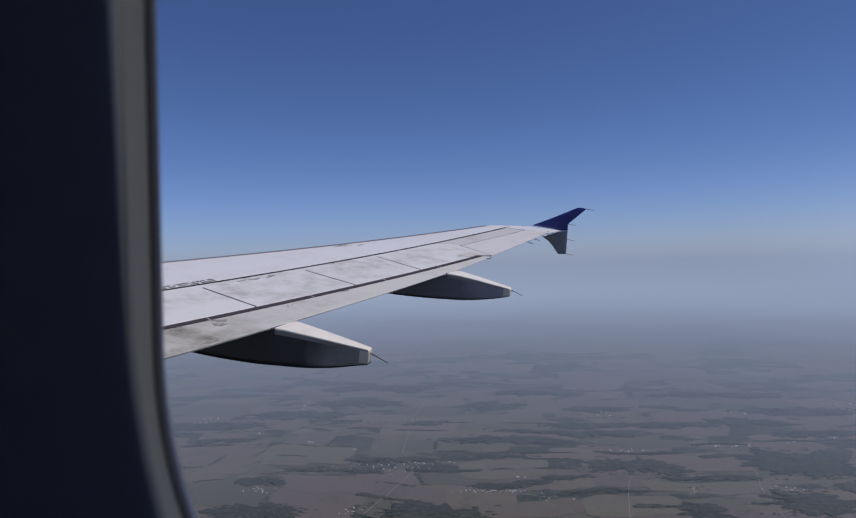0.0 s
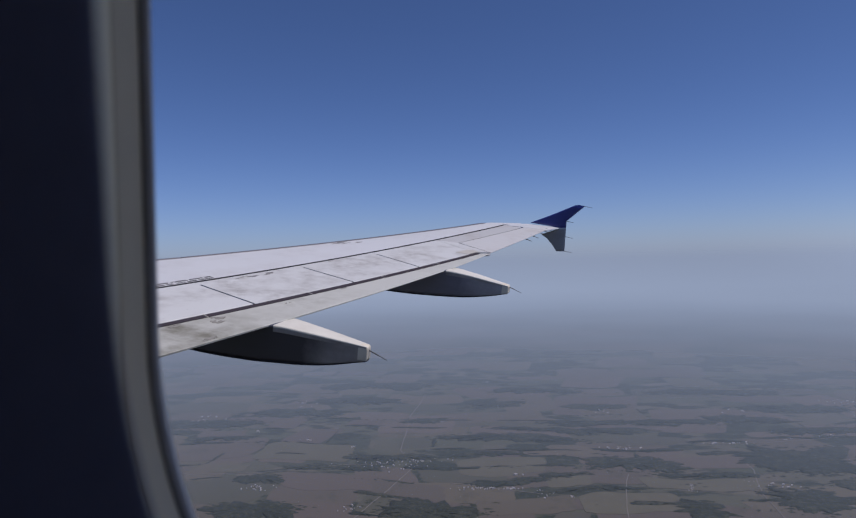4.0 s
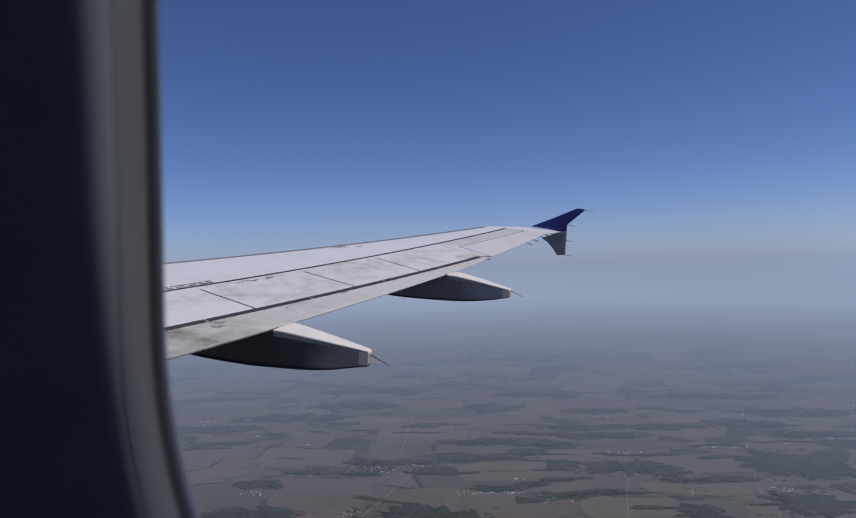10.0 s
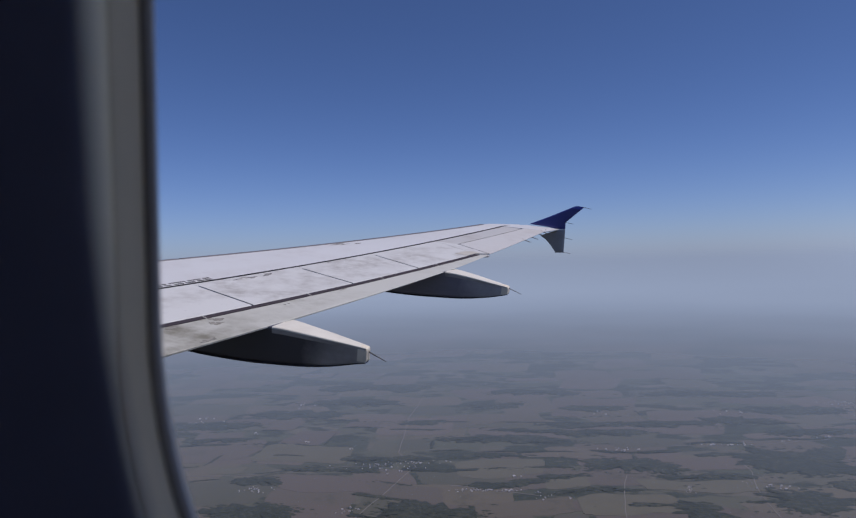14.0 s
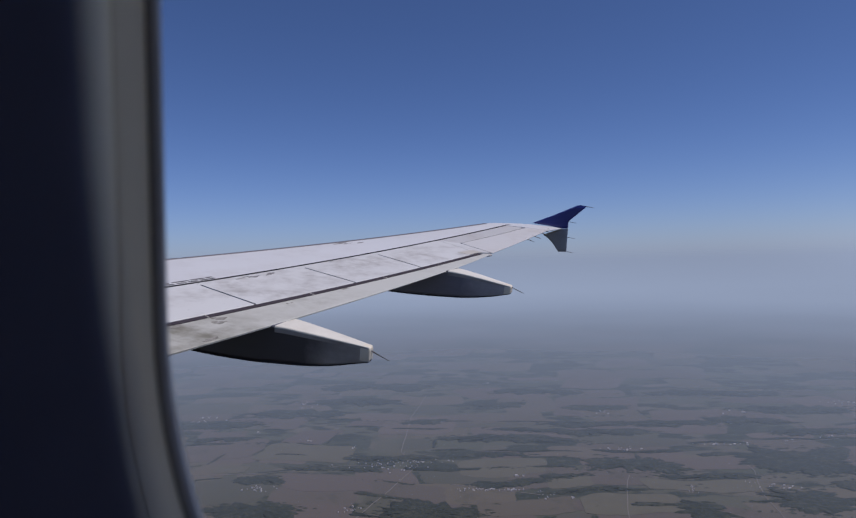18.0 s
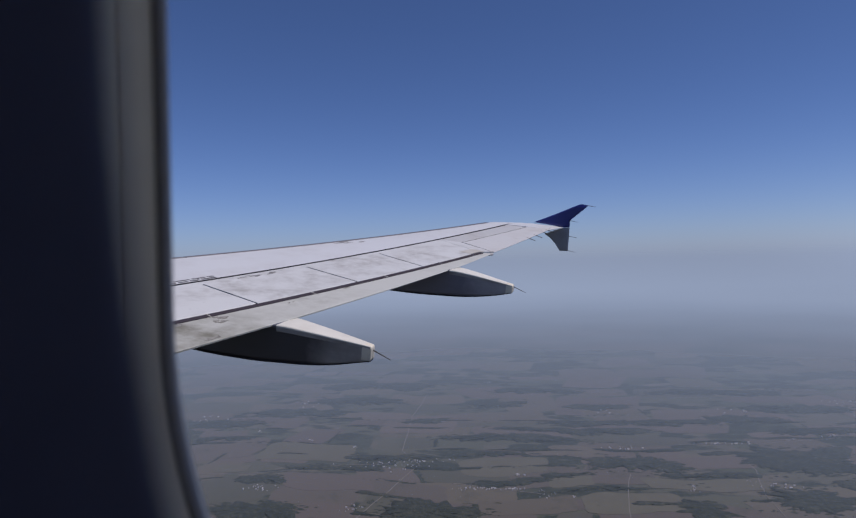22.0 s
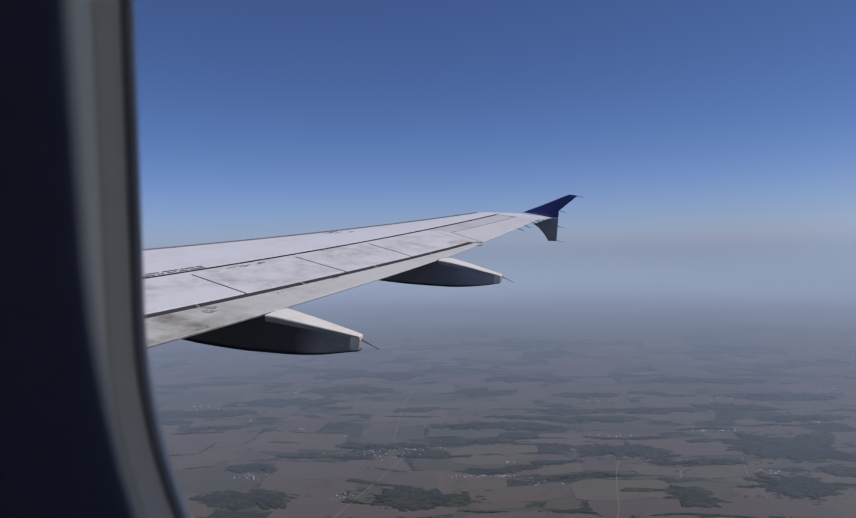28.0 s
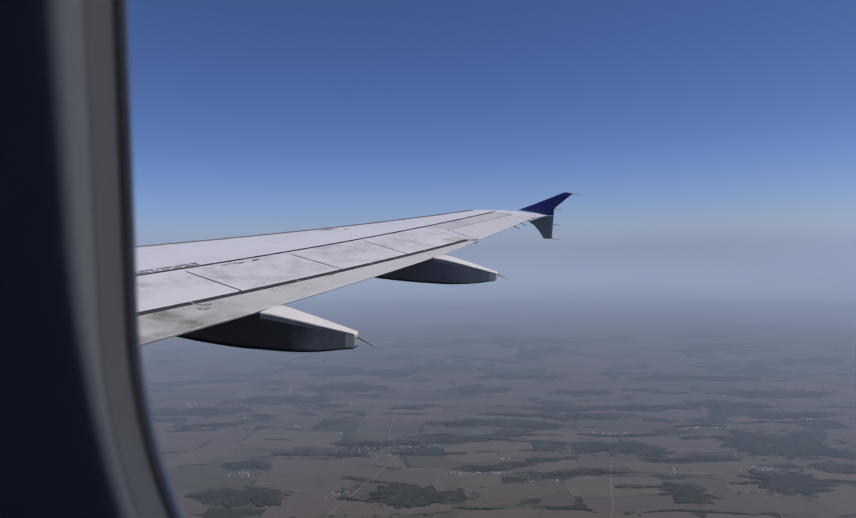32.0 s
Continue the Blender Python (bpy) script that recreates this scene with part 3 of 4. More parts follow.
def slab(z0, z1, rows, face, y0, y1, depth, r):
    """An upright cushion with rounded corners; face(z) is its rear plane."""
    rings = []
    for i in range(rows + 1):
        z = z0 + (z1 - z0) * i / rows
        end = min(1.0, min(i, rows - i) / 1.5)
        q = 1 - 0.06 * (1 - end)
        xm, ym, hx, hy = face(z) - depth / 2, (y0 + y1) / 2, depth / 2 * q, (y1 - y0) / 2 * q
        ring = []
        for cx, cy, a0 in ((1, 1, 0), (-1, 1, 90), (-1, -1, 180), (1, -1, 270)):
            for k in range(7):
                a = radians(a0 + 15 * k)
                ring.append((xm + cx * (hx - r) + r * math.cos(a), ym + cy * (hy - r) + r * math.sin(a), z))
        rings.append(ring)
    return loft(rings)


def seat_face(z):
    d = min(0.075, max(0.0, 2.006 - z))
    return 4.4330 - 0.085 * (z - 1.95) + 0.125 - math.sqrt(0.125 ** 2 - d * d)


part("backrest", slab(1.22, 2.16, 90, seat_face, 1.27, 1.7323, 0.10, 0.004), LEATHER, seat, "navy leather backrest", True)
part("seat_cushion", slab(1.10, 1.23, 6, lambda z: 4.36, 1.27, 1.72, 0.46, 0.03), LEATHER, seat, "", True)
for y in (1.36, 1.62):
    part("seat_leg", slab(0.851, 1.11, 4, lambda z: 4.34, y, y + 0.05, 0.36, 0.015), SEAT_SHELL, seat)

ceiling = mesh_object("ceiling", vault(), CABIN, True)
ceiling.matrix_world = AIRCRAFT
tagged(ceiling, "pale grey arched cabin ceiling", "ceiling", kind="structure")

# ---- the land ----
LEAN_OF_LAND = 0.24          # the plots run at this angle to the world's x


def spot(p, q):
    """Plot coordinates, p along the long hedges and q away from the aircraft, to the world's x and y."""
    c, s = math.cos(LEAN_OF_LAND), math.sin(LEAN_OF_LAND)
    return p * c - q * s, p * s + q * c


def wobble(x, y, scale, seed):
    return noise.noise(Vector((x * scale, y * scale, seed * 7.31)))


def bent(p, q):
    """Plot lines follow the lie of the land, not a ruler."""
    return (p + 30 * wobble(p, q, 0.0036, 1) + 9 * wobble(p, q, 0.012, 2), q + 34 * wobble(p, q, 0.0040, 3) + 10 * wobble(p, q, 0.013, 4))


def land_material():
    """Rough pasture, scrub and woodland between the fields; fades into a fine patchwork further off."""
    k = Mat("rough_land", 0.95)
    turned = k.add("ShaderNodeMapping")
    turned.inputs["Rotation"].default_value = (0, 0, -LEAN_OF_LAND)
    c = k.add("ShaderNodeTexCoord")
    k.link(c.outputs["Object"], turned.inputs[0])
    v = turned.outputs[0]
    warp = k.add("ShaderNodeTexNoise", Scale=0.006, Detail=3.0)
    k.link(v, warp.inputs["Vector"])
    add = k.add("ShaderNodeVectorMath")
    add.operation = "MULTIPLY_ADD"
    k.link(warp.outputs["Color"], add.inputs[0])
    add.inputs[1].default_value = (60, 60, 0)
    k.link(v, add.inputs[2])
    stretch = k.add("ShaderNodeMapping")
    stretch.inputs["Scale"].default_value = (0.55, 1.0, 1.0)
    k.link(add.outputs[0], stretch.inputs[0])
    vor = k.add("ShaderNodeTexVoronoi", Scale=0.012, Randomness=0.9)
    vor.distance = "CHEBYCHEV"
    k.link(stretch.outputs[0], vor.inputs["Vector"])
    cell = k.add("ShaderNodeSeparateColor")
    k.link(vor.outputs["Color"], cell.inputs[0])
    plots_ = k.ramp(cell.outputs[0], [(0.0, (0.034, 0.045, 0.034)), (0.2, (0.100, 0.096, 0.072)), (0.4, (0.056, 0.068, 0.046)), (0.55, (0.118, 0.104, 0.084)),
                                      (0.7, (0.066, 0.076, 0.052)), (0.85, (0.130, 0.112, 0.092)), (1.0, (0.040, 0.052, 0.036))])
    drawn = k.add("ShaderNodeMapping")
    drawn.inputs["Scale"].default_value = (0.42, 1.0, 1.0)
    k.link(v, drawn.inputs[0])
    woody = k.math("ADD", k.math("MULTIPLY", k.noise(drawn.outputs[0], 0.0075, 3), 0.55), k.math("MULTIPLY", k.noise(drawn.outputs[0], 0.03, 7, 0.68), 0.45))
    scrub = k.ramp(woody, [(0.485, (0, 0, 0)), (0.525, (1, 1, 1))])
    crowns = k.ramp(k.noise(v, 0.14, 6, 0.68), [(0.3, (0.014, 0.020, 0.017)), (0.52, (0.026, 0.036, 0.027)), (0.66, (0.056, 0.060, 0.042))])
    k.color(k.mix(scrub, k.mix(k.math("MULTIPLY", k.noise(v, 0.05, 6, 0.65), 0.8), plots_, (0.056, 0.062, 0.046)), crowns))
    k.bump(k.noise(v, 0.18, 4), 0.6, 1.5)
    return k.m


LAND = land_material()


def disc(z, rings_r, seg=96):
    bm = bmesh.new()
    c = bm.verts.new((0, 0, z))
    prev = None
    for r in rings_r:
        cur = [bm.verts.new((r * math.cos(6.28318 * i / seg), r * math.sin(6.28318 * i / seg), z)) for i in range(seg)]
        for i in range(seg):
            j = (i + 1) % seg
            if prev is None:
                bm.faces.new((c, cur[i], cur[j]))
            else:
                bm.faces.new((prev[i], cur[i], cur[j], prev[j]))
        prev = cur
    return bm


ground = mesh_object("ground", disc(0, (100, 300, 700, 1500, 3000, 6000, 20000)), LAND)
tagged(ground, "hazy patchwork of brown fields and dark woods far below", "farmland", kind="structure")


def haze_material():
    """Haze painted on a sheet: its alpha grows with distance; past the land it emits the glow of the far horizon,
    thinning upwards into clear sky."""
    k = Mat("painted_haze", 1.0)
    c = k.add("ShaderNodeTexCoord")
    ln = k.add("ShaderNodeVectorMath")
    ln.operation = "LENGTH"
    k.link(c.outputs["Object"], ln.inputs[0])
    sep = k.add("ShaderNodeSeparateXYZ")
    k.link(c.outputs["Object"], sep.inputs[0])
    r, z = ln.outputs["Value"], sep.outputs[2]
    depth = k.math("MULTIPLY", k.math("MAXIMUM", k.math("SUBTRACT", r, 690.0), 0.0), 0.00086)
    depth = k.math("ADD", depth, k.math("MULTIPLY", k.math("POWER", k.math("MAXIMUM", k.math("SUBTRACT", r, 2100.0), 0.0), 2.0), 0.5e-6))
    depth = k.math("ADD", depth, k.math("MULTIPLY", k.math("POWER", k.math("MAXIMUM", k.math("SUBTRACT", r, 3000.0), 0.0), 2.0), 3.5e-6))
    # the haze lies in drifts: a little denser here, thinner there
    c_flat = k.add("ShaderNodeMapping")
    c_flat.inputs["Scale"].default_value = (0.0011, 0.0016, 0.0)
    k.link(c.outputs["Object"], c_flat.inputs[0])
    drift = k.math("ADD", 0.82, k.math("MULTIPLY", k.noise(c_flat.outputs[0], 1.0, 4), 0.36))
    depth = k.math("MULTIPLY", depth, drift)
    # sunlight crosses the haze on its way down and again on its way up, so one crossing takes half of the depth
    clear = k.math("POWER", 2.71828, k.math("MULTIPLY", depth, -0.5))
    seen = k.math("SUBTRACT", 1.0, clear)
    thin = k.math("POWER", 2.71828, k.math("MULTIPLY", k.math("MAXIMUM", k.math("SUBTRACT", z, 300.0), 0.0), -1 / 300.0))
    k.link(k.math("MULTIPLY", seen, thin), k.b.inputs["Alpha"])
    k.b.inputs["Specular IOR Level"].default_value = 0.0
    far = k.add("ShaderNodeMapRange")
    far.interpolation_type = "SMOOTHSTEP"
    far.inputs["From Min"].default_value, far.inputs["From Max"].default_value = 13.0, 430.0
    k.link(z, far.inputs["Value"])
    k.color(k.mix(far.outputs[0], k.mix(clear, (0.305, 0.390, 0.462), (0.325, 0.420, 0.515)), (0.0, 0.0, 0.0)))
    # emission stands in for skylight scattered at the horizon
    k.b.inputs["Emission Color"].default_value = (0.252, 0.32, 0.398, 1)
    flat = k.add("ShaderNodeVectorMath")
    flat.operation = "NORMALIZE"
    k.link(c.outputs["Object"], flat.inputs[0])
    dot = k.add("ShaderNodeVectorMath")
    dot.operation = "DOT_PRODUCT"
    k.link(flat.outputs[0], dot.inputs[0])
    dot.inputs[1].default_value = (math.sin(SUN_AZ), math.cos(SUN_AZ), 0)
    # sunward boost of the emission, added to brighten the window surround
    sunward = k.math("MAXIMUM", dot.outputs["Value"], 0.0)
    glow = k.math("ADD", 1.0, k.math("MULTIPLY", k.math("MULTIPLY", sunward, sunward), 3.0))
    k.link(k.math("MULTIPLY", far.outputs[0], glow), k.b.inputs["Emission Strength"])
    return k.m


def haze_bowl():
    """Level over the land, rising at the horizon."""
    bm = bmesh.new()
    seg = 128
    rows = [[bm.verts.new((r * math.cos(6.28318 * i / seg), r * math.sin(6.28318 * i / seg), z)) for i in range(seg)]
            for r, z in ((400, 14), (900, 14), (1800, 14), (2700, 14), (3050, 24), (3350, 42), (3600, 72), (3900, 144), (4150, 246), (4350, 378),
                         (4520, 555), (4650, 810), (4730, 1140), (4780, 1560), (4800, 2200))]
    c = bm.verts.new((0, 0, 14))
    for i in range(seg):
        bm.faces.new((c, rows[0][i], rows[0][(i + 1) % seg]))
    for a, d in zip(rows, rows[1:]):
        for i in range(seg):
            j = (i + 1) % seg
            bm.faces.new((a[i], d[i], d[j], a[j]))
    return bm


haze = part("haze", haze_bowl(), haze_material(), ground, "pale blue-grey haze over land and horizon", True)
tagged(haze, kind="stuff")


# ---- fields, woods, lanes and houses ----
def field_material(name, source):
    """Ploughed soil, stubble and grass: each field takes its own tone, with drill lines and damp patches."""
    k = Mat(name, 0.95)
    v = k.coords()
    tone = k.add("ShaderNodeObjectInfo").outputs["Random"] if source == "object" else k.add("ShaderNodeNewGeometry").outputs["Random Per Island"]
    base = k.ramp(tone, [(0.0, (0.090, 0.075, 0.070)), (0.16, (0.108, 0.090, 0.080)), (0.30, (0.096, 0.083, 0.072)), (0.44, (0.122, 0.102, 0.090)),
                         (0.55, (0.104, 0.096, 0.064)), (0.66, (0.080, 0.069, 0.066)), (0.76, (0.118, 0.107, 0.075)), (0.84, (0.058, 0.067, 0.044)), (0.92, (0.048, 0.060, 0.044)), (1.0, (0.102, 0.086, 0.077))])
    base = k.mix(k.math("MULTIPLY", k.noise(v, 0.03, 7, 0.65), 0.7), base, (0.090, 0.080, 0.068))
    scrub = k.ramp(k.math("ADD", k.math("MULTIPLY", k.noise(v, 0.016, 3), 0.5), k.math("MULTIPLY", k.noise(v, 0.11, 6, 0.7), 0.5)), [(0.54, (0, 0, 0)), (0.64, (1, 1, 1))])
    base = k.mix(k.math("MULTIPLY", scrub, 0.55), base, (0.046, 0.050, 0.036))
    fine = k.add("ShaderNodeMapping")
    fine.inputs["Rotation"].default_value, fine.inputs["Scale"].default_value = (0, 0, -LEAN_OF_LAND), (0.03, 0.35, 1.0)
    k.link(v, fine.inputs[0])
    k.color(k.mix(k.math("MULTIPLY", k.noise(fine.outputs[0], 1.0, 4), 0.28), base, (0.066, 0.060, 0.050)))
    k.bump(k.noise(v, 0.4, 3), 0.3, 0.3)
    return k.m


def wood_material():
    k = Mat("woodland_crowns", 0.95)
    v = k.coords()
    k.color(k.ramp(k.math("ADD", k.math("MULTIPLY", k.noise(v, 0.14, 6, 0.7), 0.7), k.math("MULTIPLY", k.noise(v, 0.018, 3), 0.3)),
                   [(0.32, (0.012, 0.018, 0.016)), (0.5, (0.024, 0.033, 0.026)), (0.60, (0.050, 0.054, 0.038)), (0.70, (0.085, 0.078, 0.060))]))
    k.bump(k.noise(v, 0.2, 4), 1.0, 2.5)
    return k.m


SOIL, FAR_SOIL, WOODS = field_material("field_soil", "object"), field_material("distant_field_soil", "island"), wood_material()
STUBBLE = plain("pale_olive_stubble", (0.108, 0.104, 0.077), 0.95, 0, 0.14, 0.03, 0.2)
ROAD = plain("pale_gravel_lane", (0.17, 0.16, 0.145), 0.9, 0, 0.1, 0.5)
HOUSE_WALL = plain("whitewashed_wall", (0.52, 0.51, 0.50), 0.8, 0, 0.1, 1.0)
HOUSE_ROOF = plain("pale_metal_roof", (0.46, 0.45, 0.45), 0.6, 0, 0.3, 0.4)


def field_outline(p0, p1, q0, q1, seed, skew=0.0, coarse=1.0):
    """A field with soft corners and an uneven hedge line round it, in the world's x and y."""
    hp, hq, n = (p1 - p0) / 2, (q1 - q0) / 2, 64
    pts = []
    for i in range(n):
        a = 6.28318 * (i + 0.3) / n
        c, s = math.cos(a), math.sin(a)
        k = (abs(c) ** 7 + abs(s) ** 7) ** (-1 / 7)
        u, v = (p0 + p1) / 2 + hp * c * k + skew * hq * s * k, (q0 + q1) / 2 + hq * s * k
        out = coarse * 9.0 * wobble(u, v, 0.020 / coarse, seed) + 3.5 * wobble(u, v * 1.5, 0.07, seed + 0.4) + 1.2 * wobble(u, v * 1.5, 0.2, seed + 0.7)
        pts.append(spot(*bent(u + c * out, v + s * out * 0.8)))
    return pts


def slab_on_land(bm, pts, top):
    low, high = [bm.verts.new((x, y, 0.0)) for x, y in pts], [bm.verts.new((x, y, top)) for x, y in pts]
    bm.faces.new(high)
    n = len(pts)
    for i in range(n):
        j = (i + 1) % n
        bm.faces.new((low[i], low[j], high[j], high[i]))


def wood_bm(bm, p, q, hp, hq, seed, square=3.0, rough=1.0, seg=280, rings=7, tall=3.0):
    """A wood: domed, lumpy canopy; its edge runs in and out by some metres, in bays and fringes."""
    prev, top = None, bm.verts.new((*spot(*bent(p, q)), tall))
    big = min(hp, hq)
    for k in range(1, rings + 2):
        cur = []
        for i in range(seg):
            a = 6.28318 * i / seg
            c, s = math.cos(a), math.sin(a)
            e = (abs(c) ** square + abs(s) ** square) ** (-1 / square)
            u, v = hp * c * e, hq * s * e
            away = Vector((c / hp, s / hq)).normalized()
            out = rough * (0.55 * big * wobble(p + u, q + v, 0.016, seed) + min(11.0, 0.6 * big) * wobble(p + u, (q + v) * 2.2, 0.042, seed + 3) + min(6.0, 0.5 * big) * wobble(p + u, (q + v) * 2.2, 0.12, seed + 5))
            f = min(k, rings) / rings
            x, y = spot(*bent(p + (u + away.x * out * 1.8) * f, q + (v + away.y * out) * f))
            h = 0.0 if k > rings else tall * (0.8 + 0.55 * wobble(x, y, 0.16, seed)) * (1 - 0.85 * f ** 5)
            cur.append(bm.verts.new((x, y, h)))
        for i in range(seg):
            j = (i + 1) % seg
            if prev is None:
                bm.faces.new((top, cur[i], cur[j]))
            else:
                bm.faces.new((prev[i], cur[i], cur[j], prev[j]))
        prev = cur


def raw_object(name, bm, material, label="", kind="stuff", smooth=True):
    ob = part(name, bm, material, ground, label, smooth)
    if kind:
        tagged(ob, kind=kind)
    return ob


# the patchwork: the land is split again and again into plots
rng = random.Random(21)
plots = []


def split(p0, p1, q0, q1, size):
    w, h = p1 - p0, q1 - q0
    if w < size * rng.uniform(0.9, 2.0) and h < size * rng.uniform(0.45, 0.95):
        plots.append((p0, p1, q0, q1))
        return
    f = rng.uniform(0.34, 0.66)
    if w > h * 1.6:
        split(p0, p0 + w * f, q0, q1, size), split(p0 + w * f, p1, q0, q1, size)
    else:
        split(p0, p1, q0, q0 + h * f, size), split(p0, p1, q0 + h * f, q1, size)


split(-720, 860, 640, 1330, 140)
split(-1150, 1300, 1330, 1800, 190)
split(-1800, 1900, 1800, 2500, 230)
split(-2600, 2600, 2500, 3500, 330)
far_fields, hedges = bmesh.new(), bmesh.new()
for n, (p0, p1, q0, q1) in enumerate(plots):
    mp, mq = (p0 + p1) / 2, (q0 + q1) / 2
    near = mq < 1330
    if rng.random() < (0.70 if near else 0.55):
        gap = rng.choice((-6.0, -3.0, -1.5, 0.3, 0.8, 2.0, 6.0, 14.0))
        gap *= max(1.0, mq / 1100)
        pts = field_outline(p0 + gap, p1 - gap, q0 + gap * 0.6, q1 - gap * 0.6, n, rng.uniform(-0.4, 0.4), max(1.0, mq / 1100))
        top = 0.15 + 0.2 * rng.random()
        if near:
            bm = bmesh.new()
            slab_on_land(bm, pts, top)
            part("field", bm, SOIL, ground)
        else:
            slab_on_land(far_fields, pts, top)
    # hedges and tree belts along the plot's sides
    if near and rng.random() < 0.45:
        at, half, deep = mp + rng.uniform(-0.2, 0.2) * (p1 - p0), (p1 - p0) * rng.uniform(0.2, 0.5), rng.choice((1.2, 1.8, 2.6, 4.0, 7.0))
        if half > 5 * deep:
            wood_bm(hedges, at, q0, half, deep, n + 500, 4.0, 1.2, 64, 3, 2.0)
    if near and rng.random() < 0.12 and mq > 1010:
        wood_bm(hedges, p1, mq, rng.choice((1.0, 1.5, 2.2, 4.0)), (q1 - q0) * rng.uniform(0.3, 0.55), n + 900, 4.0, 1.0, 64, 3, 0.9)
raw_object("far_field", far_fields, FAR_SOIL, "", smooth=False)
raw_object("hedgerow", hedges, WOODS, "dark hedges and tree belts between fields")

# fields of pale olive stubble: p, q and half sizes
for n, (p, q, hp, hq) in enumerate((
    (-312, 1045, 93, 48), (33, 985, 78, 36), (141, 913, 37, 22), (340, 898, 83, 22), (-411, 947, 33, 20), (214, 831, 67, 30),
)):
    bm = bmesh.new()
    slab_on_land(bm, field_outline(p - hp, p + hp, q - hq, q + hq, 300 + n), 0.55 + 0.012 * n)
    part("field", bm, STUBBLE, ground, "pale olive stubble field")
for n, (p, q, hp, hq) in enumerate((
    (-233, 898, 79, 34), (-119, 884, 54, 30), (62, 834, 77, 29), (387, 1003, 60, 30), (163, 1055, 43, 33), (-132, 1230, 76, 74), (56, 1285, 90, 50), (-488, 1063, 75, 58), (312, 1126, 70, 24),
)):
    bm = bmesh.new()
    slab_on_land(bm, field_outline(p - hp, p + hp, q - hq, q + hq, 340 + n), 0.42 + 0.012 * n)
    part("field", bm, SOIL, ground)

# the larger woods: p, q and half sizes
WOODS_NEAR = ((256, 990, 62, 42), (545, 1019, 92, 66), (-85, 814, 76, 27), (-320, 795, 60, 18), (-345, 892, 35, 14), (-277, 962, 37, 10), (300, 815, 22, 22), (449, 845, 40, 42),
              (312, 983, 30, 24), (44, 923, 60, 10), (140, 938, 37, 8), (179, 879, 64, 6), (371, 940, 70, 9), (-150, 1030, 70, 12), (-190, 965, 30, 10), (20, 1040, 60, 8), (560, 905, 30, 14))
WOODS_FAR = ((56, 1124, 113, 17), (188, 1183, 141, 16), (307, 1231, 166, 15), (-122, 1255, 42, 18), (279, 1357, 61, 20), (-603, 1233, 101, 28), (-445, 1320, 92, 30), (-327, 1432, 112, 26),
             (641, 1178, 84, 20), (539, 1257, 76, 18), (36, 1401, 72, 22), (573, 1491, 156, 30), (-284, 1584, 139, 28), (144, 1509, 111, 20), (-520, 1120, 60, 12), (700, 1330, 110, 26))
for n, (p, q, hp, hq) in enumerate(WOODS_NEAR + WOODS_FAR):
    bm = bmesh.new()
    wood_bm(bm, p, q, hp, hq, 40 + n, 3.0, 1.4)
    raw_object("woodland", bm, WOODS, "dark ragged wood")

# copses and single trees that fray the edges of woods and hedges, too many to count
rng = random.Random(77)
clumps = bmesh.new()


def clump(p, q, r, stretch):
    x, y = spot(*bent(p, q))
    top = clumps.verts.new((x, y, 0.8 + 0.4 * r))
    turn = rng.uniform(0, 1)
    rim = []
    for i in range(7):
        a = 0.8976 * i + turn
        u, v = r * stretch * math.cos(a) * rng.uniform(0.6, 1.3), r * math.sin(a) * rng.uniform(0.6, 1.3)
        c, s = math.cos(LEAN_OF_LAND), math.sin(LEAN_OF_LAND)
        rim.append(clumps.verts.new((x + u * c - v * s, y + u * s + v * c, 0.2)))
    for i in range(7):
        clumps.faces.new((top, rim[i], rim[(i + 1) % 7]))


for p, q, hp, hq in WOODS_NEAR + WOODS_FAR:
    for _ in range(int((hp + hq) * 0.8)):
        a, k = rng.uniform(0, 6.28318), 1 + rng.gauss(0.06, 0.16)
        c, s = math.cos(a), math.sin(a)
        e = (abs(c) ** 3 + abs(s) ** 3) ** (-1 / 3)
        clump(p + hp * c * e * k, q + hq * s * e * k, rng.choice((0.8, 1.2, 1.8, 2.8)), rng.uniform(1.2, 4.0))
for n, (p0, p1, q0, q1) in enumerate(plots):
    if q0 < 1330 and rng.random() < 0.5:
        for _ in range(rng.choice((6, 12, 20))):
            clump(rng.uniform(p0, p1), q0 + rng.gauss(0, 2.5), rng.choice((0.6, 0.9, 1.3, 2.0)), rng.uniform(1.2, 4.0))
raw_object("tree_clumps", clumps, WOODS, "small dark copses and hedgerow trees")


# lanes
def lane(points, w=1.1):
    bm = bmesh.new()
    pts = []
    for a, b in zip(points, points[1:]):
        a, b = Vector((*spot(*a), 0)), Vector((*spot(*b), 0))
        m = max(2, int((b - a).length / 10))
        side = (b - a).normalized().cross(Vector((0, 0, 1)))
        for i in range(m):
            o = a.lerp(b, i / m)
            pts.append((o + side * (2.5 * wobble(o.x, o.y, 0.02, 2)), side))
    rows = [[bm.verts.new(o + s * k * w + Vector((0, 0, z))) for k, z in ((-1, 0), (-1, 0.75), (1, 0.75), (1, 0))] for o, s in pts]
    for r0, r1 in zip(rows, rows[1:]):
        for i in range(3):
            bm.faces.new((r0[i], r0[i + 1], r1[i + 1], r1[i]))
    bmesh.ops.recalc_face_normals(bm, faces=bm.faces)
    ob = mesh_object("road", bm, ROAD)
    tagged(ob, "pale narrow country lane between fields", "road", kind="structure")


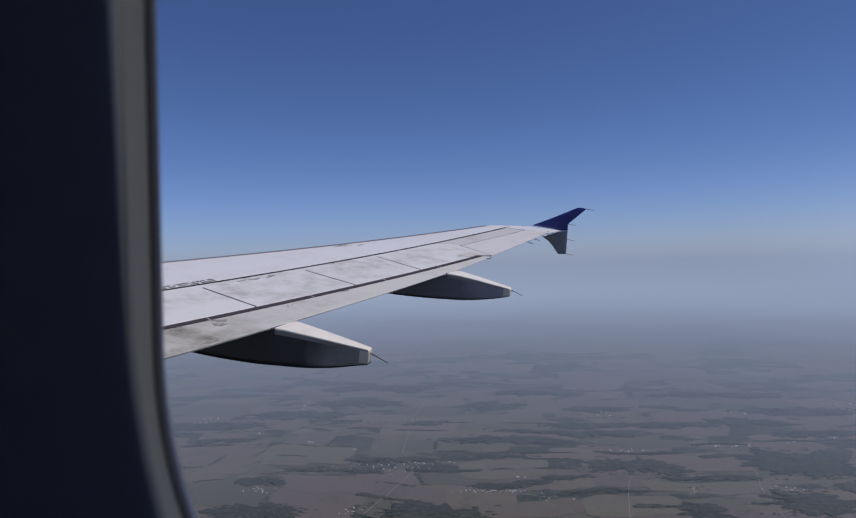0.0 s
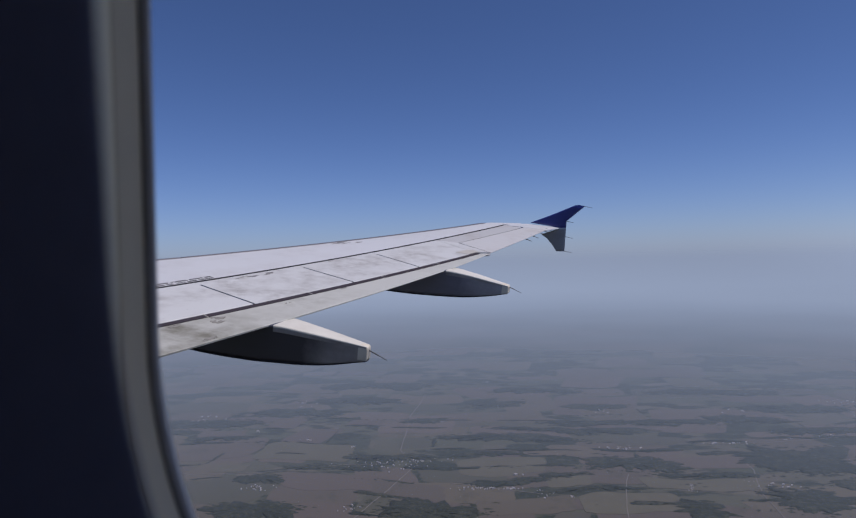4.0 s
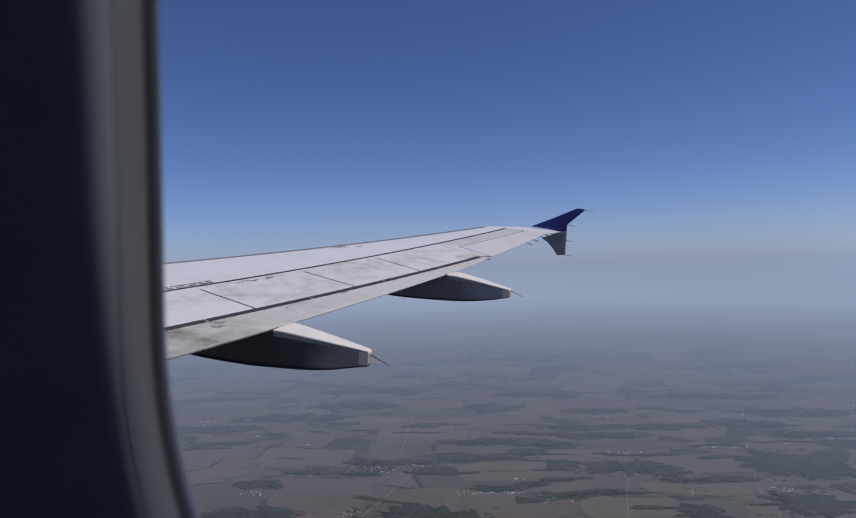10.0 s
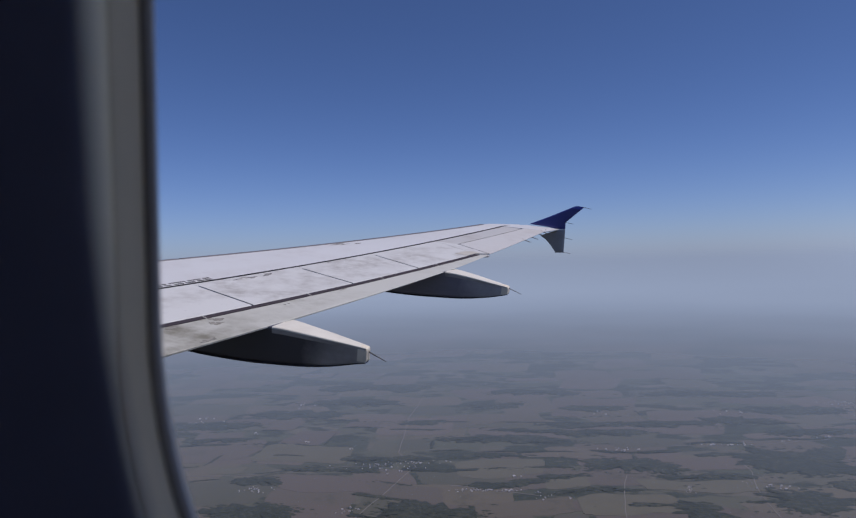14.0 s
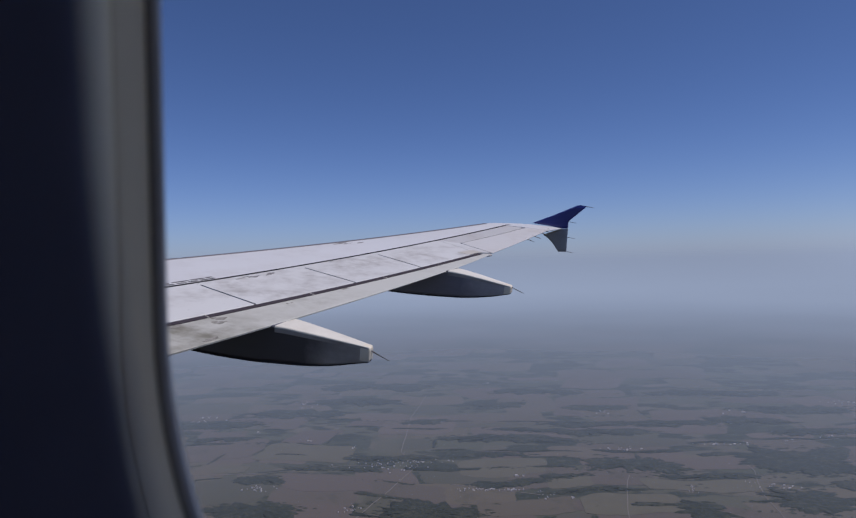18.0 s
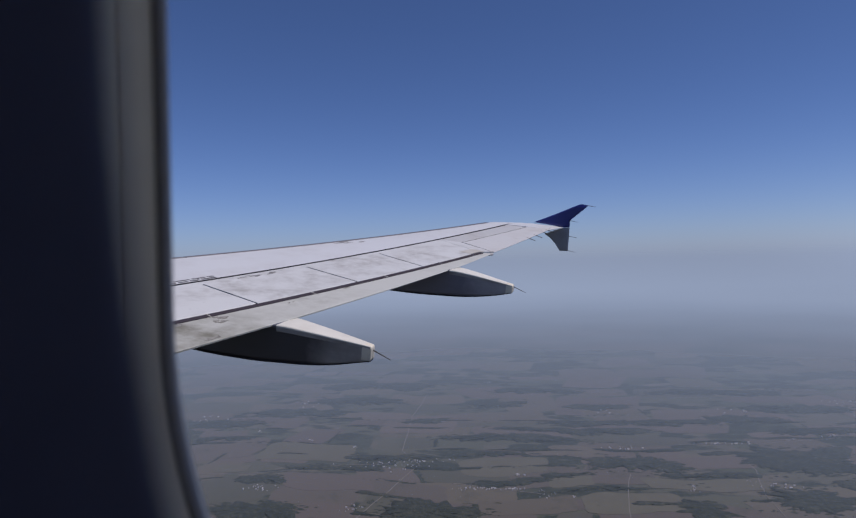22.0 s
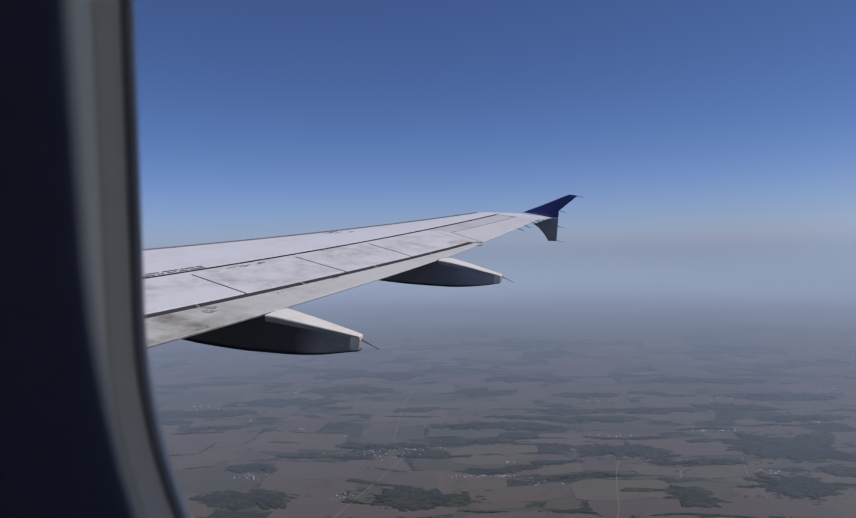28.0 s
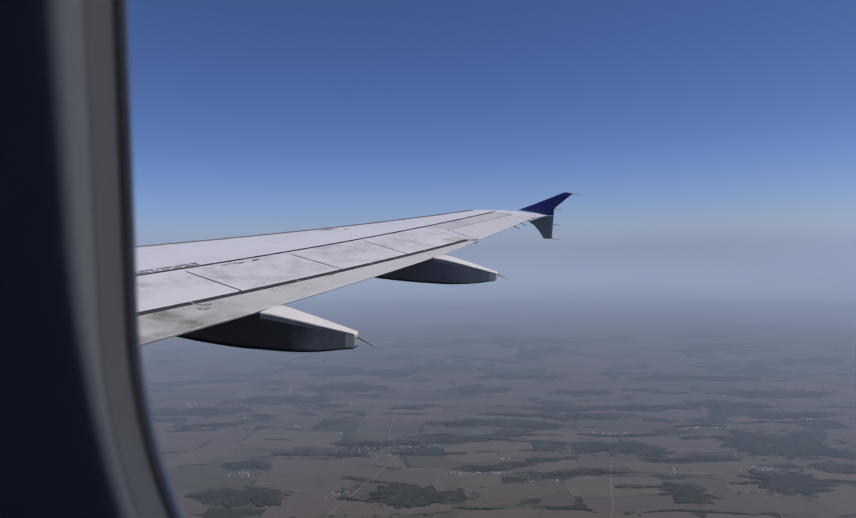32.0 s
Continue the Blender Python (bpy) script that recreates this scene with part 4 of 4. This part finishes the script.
lane(((-210, 660), (-177, 784), (-111, 989), (-150, 1060), (-157, 1294), (-140, 1500)), 0.60)
lane(((440, 1010), (438, 971), (406, 874), (395, 700)), 0.54)
lane(((183, 740), (226, 922), (240, 960)), 0.54)
lane(((320, 913), (307, 872)), 0.78)
lane(((-560, 930), (-369, 950), (-245, 987), (-150, 992)), 0.54)
lane(((-50, 908), (97, 868)), 0.72)
lane(((360, 1096), (520, 1104), (720, 1150)), 0.54)


# houses, small and white
def house_meshes():
    w = bmesh.new()
    bmesh.ops.create_cube(w, size=1)
    for v in w.verts:
        v.co = Vector((v.co.x * 1.0, v.co.y * 0.7, v.co.z * 0.5 + 0.25))
    r = loft([[(-0.56, -0.42, 0.5), (-0.56, 0.42, 0.5), (-0.56, 0.0, 0.85)], [(0.56, -0.42, 0.5), (0.56, 0.42, 0.5), (0.56, 0.0, 0.85)]])
    out = []
    for nm, bm, mt in (("wall", w, HOUSE_WALL), ("roof", r, HOUSE_ROOF)):
        me = bpy.data.meshes.new(nm)
        bm.to_mesh(me)
        bm.free()
        me.materials.append(mt)
        out.append(me)
    return out


WALL_ME, ROOF_ME = house_meshes()
rng = random.Random(8)


def hamlet(p, q, sp, sq, n, big=1.0):
    """Houses scattered about a place, in rows along the lanes."""
    for i in range(n):
        h = new("house")
        a, b = p + rng.gauss(0, 0.55) * sp, q + rng.gauss(0, 0.5) * sq
        h.location = (*spot(a, b), 0.34)
        h.rotation_euler = (0, 0, LEAN_OF_LAND + rng.choice((0, 1.5708)) + rng.gauss(0, 0.25))
        k = big * rng.choice((1.0, 1.3, 1.5, 1.8, 2.4)) * (1 + max(0, q - 1000) / 1500)
        h.scale = (k * rng.choice((1, 1, 1.6)), k, k)
        tagged(h, "small white farmhouse with a pale roof among fields", "house", "houses in the villages")
        for nm, me in (("wall", WALL_ME), ("roof", ROOF_ME)):
            part_ = new(nm, me)
            part_.parent = h


for place in ((-150, 992, 76, 30, 58), (-346, 885, 33, 14, 18), (8, 888, 64, 4, 40), (89, 868, 16, 12, 10), (58, 944, 8, 3, 4, 1.5), (255, 1075, 34, 14, 18), (432, 1102, 58, 5, 16, 1.2),
              (-191, 815, 19, 20, 12), (315, 897, 10, 14, 8), (408, 930, 14, 40, 9)):
    hamlet(*place)
for place in ((-625, 1272, 42, 40, 18, 1.2), (-469, 1174, 8, 8, 3, 1.5), (570, 1125, 9, 8, 4), (656, 1148, 14, 8, 7, 1.3), (450, 905, 23, 14, 12), (820, 1395, 39, 24, 14), (130, 861, 5, 4, 3, 1.4),
              (5, 1622, 15, 18, 3), (-341, 1117, 8, 6, 3, 1.6), (-242, 1078, 6, 6, 3, 1.3), (-420, 1400, 60, 40, 8), (250, 1330, 40, 30, 6), (560, 1330, 60, 20, 8)):
    hamlet(*place)
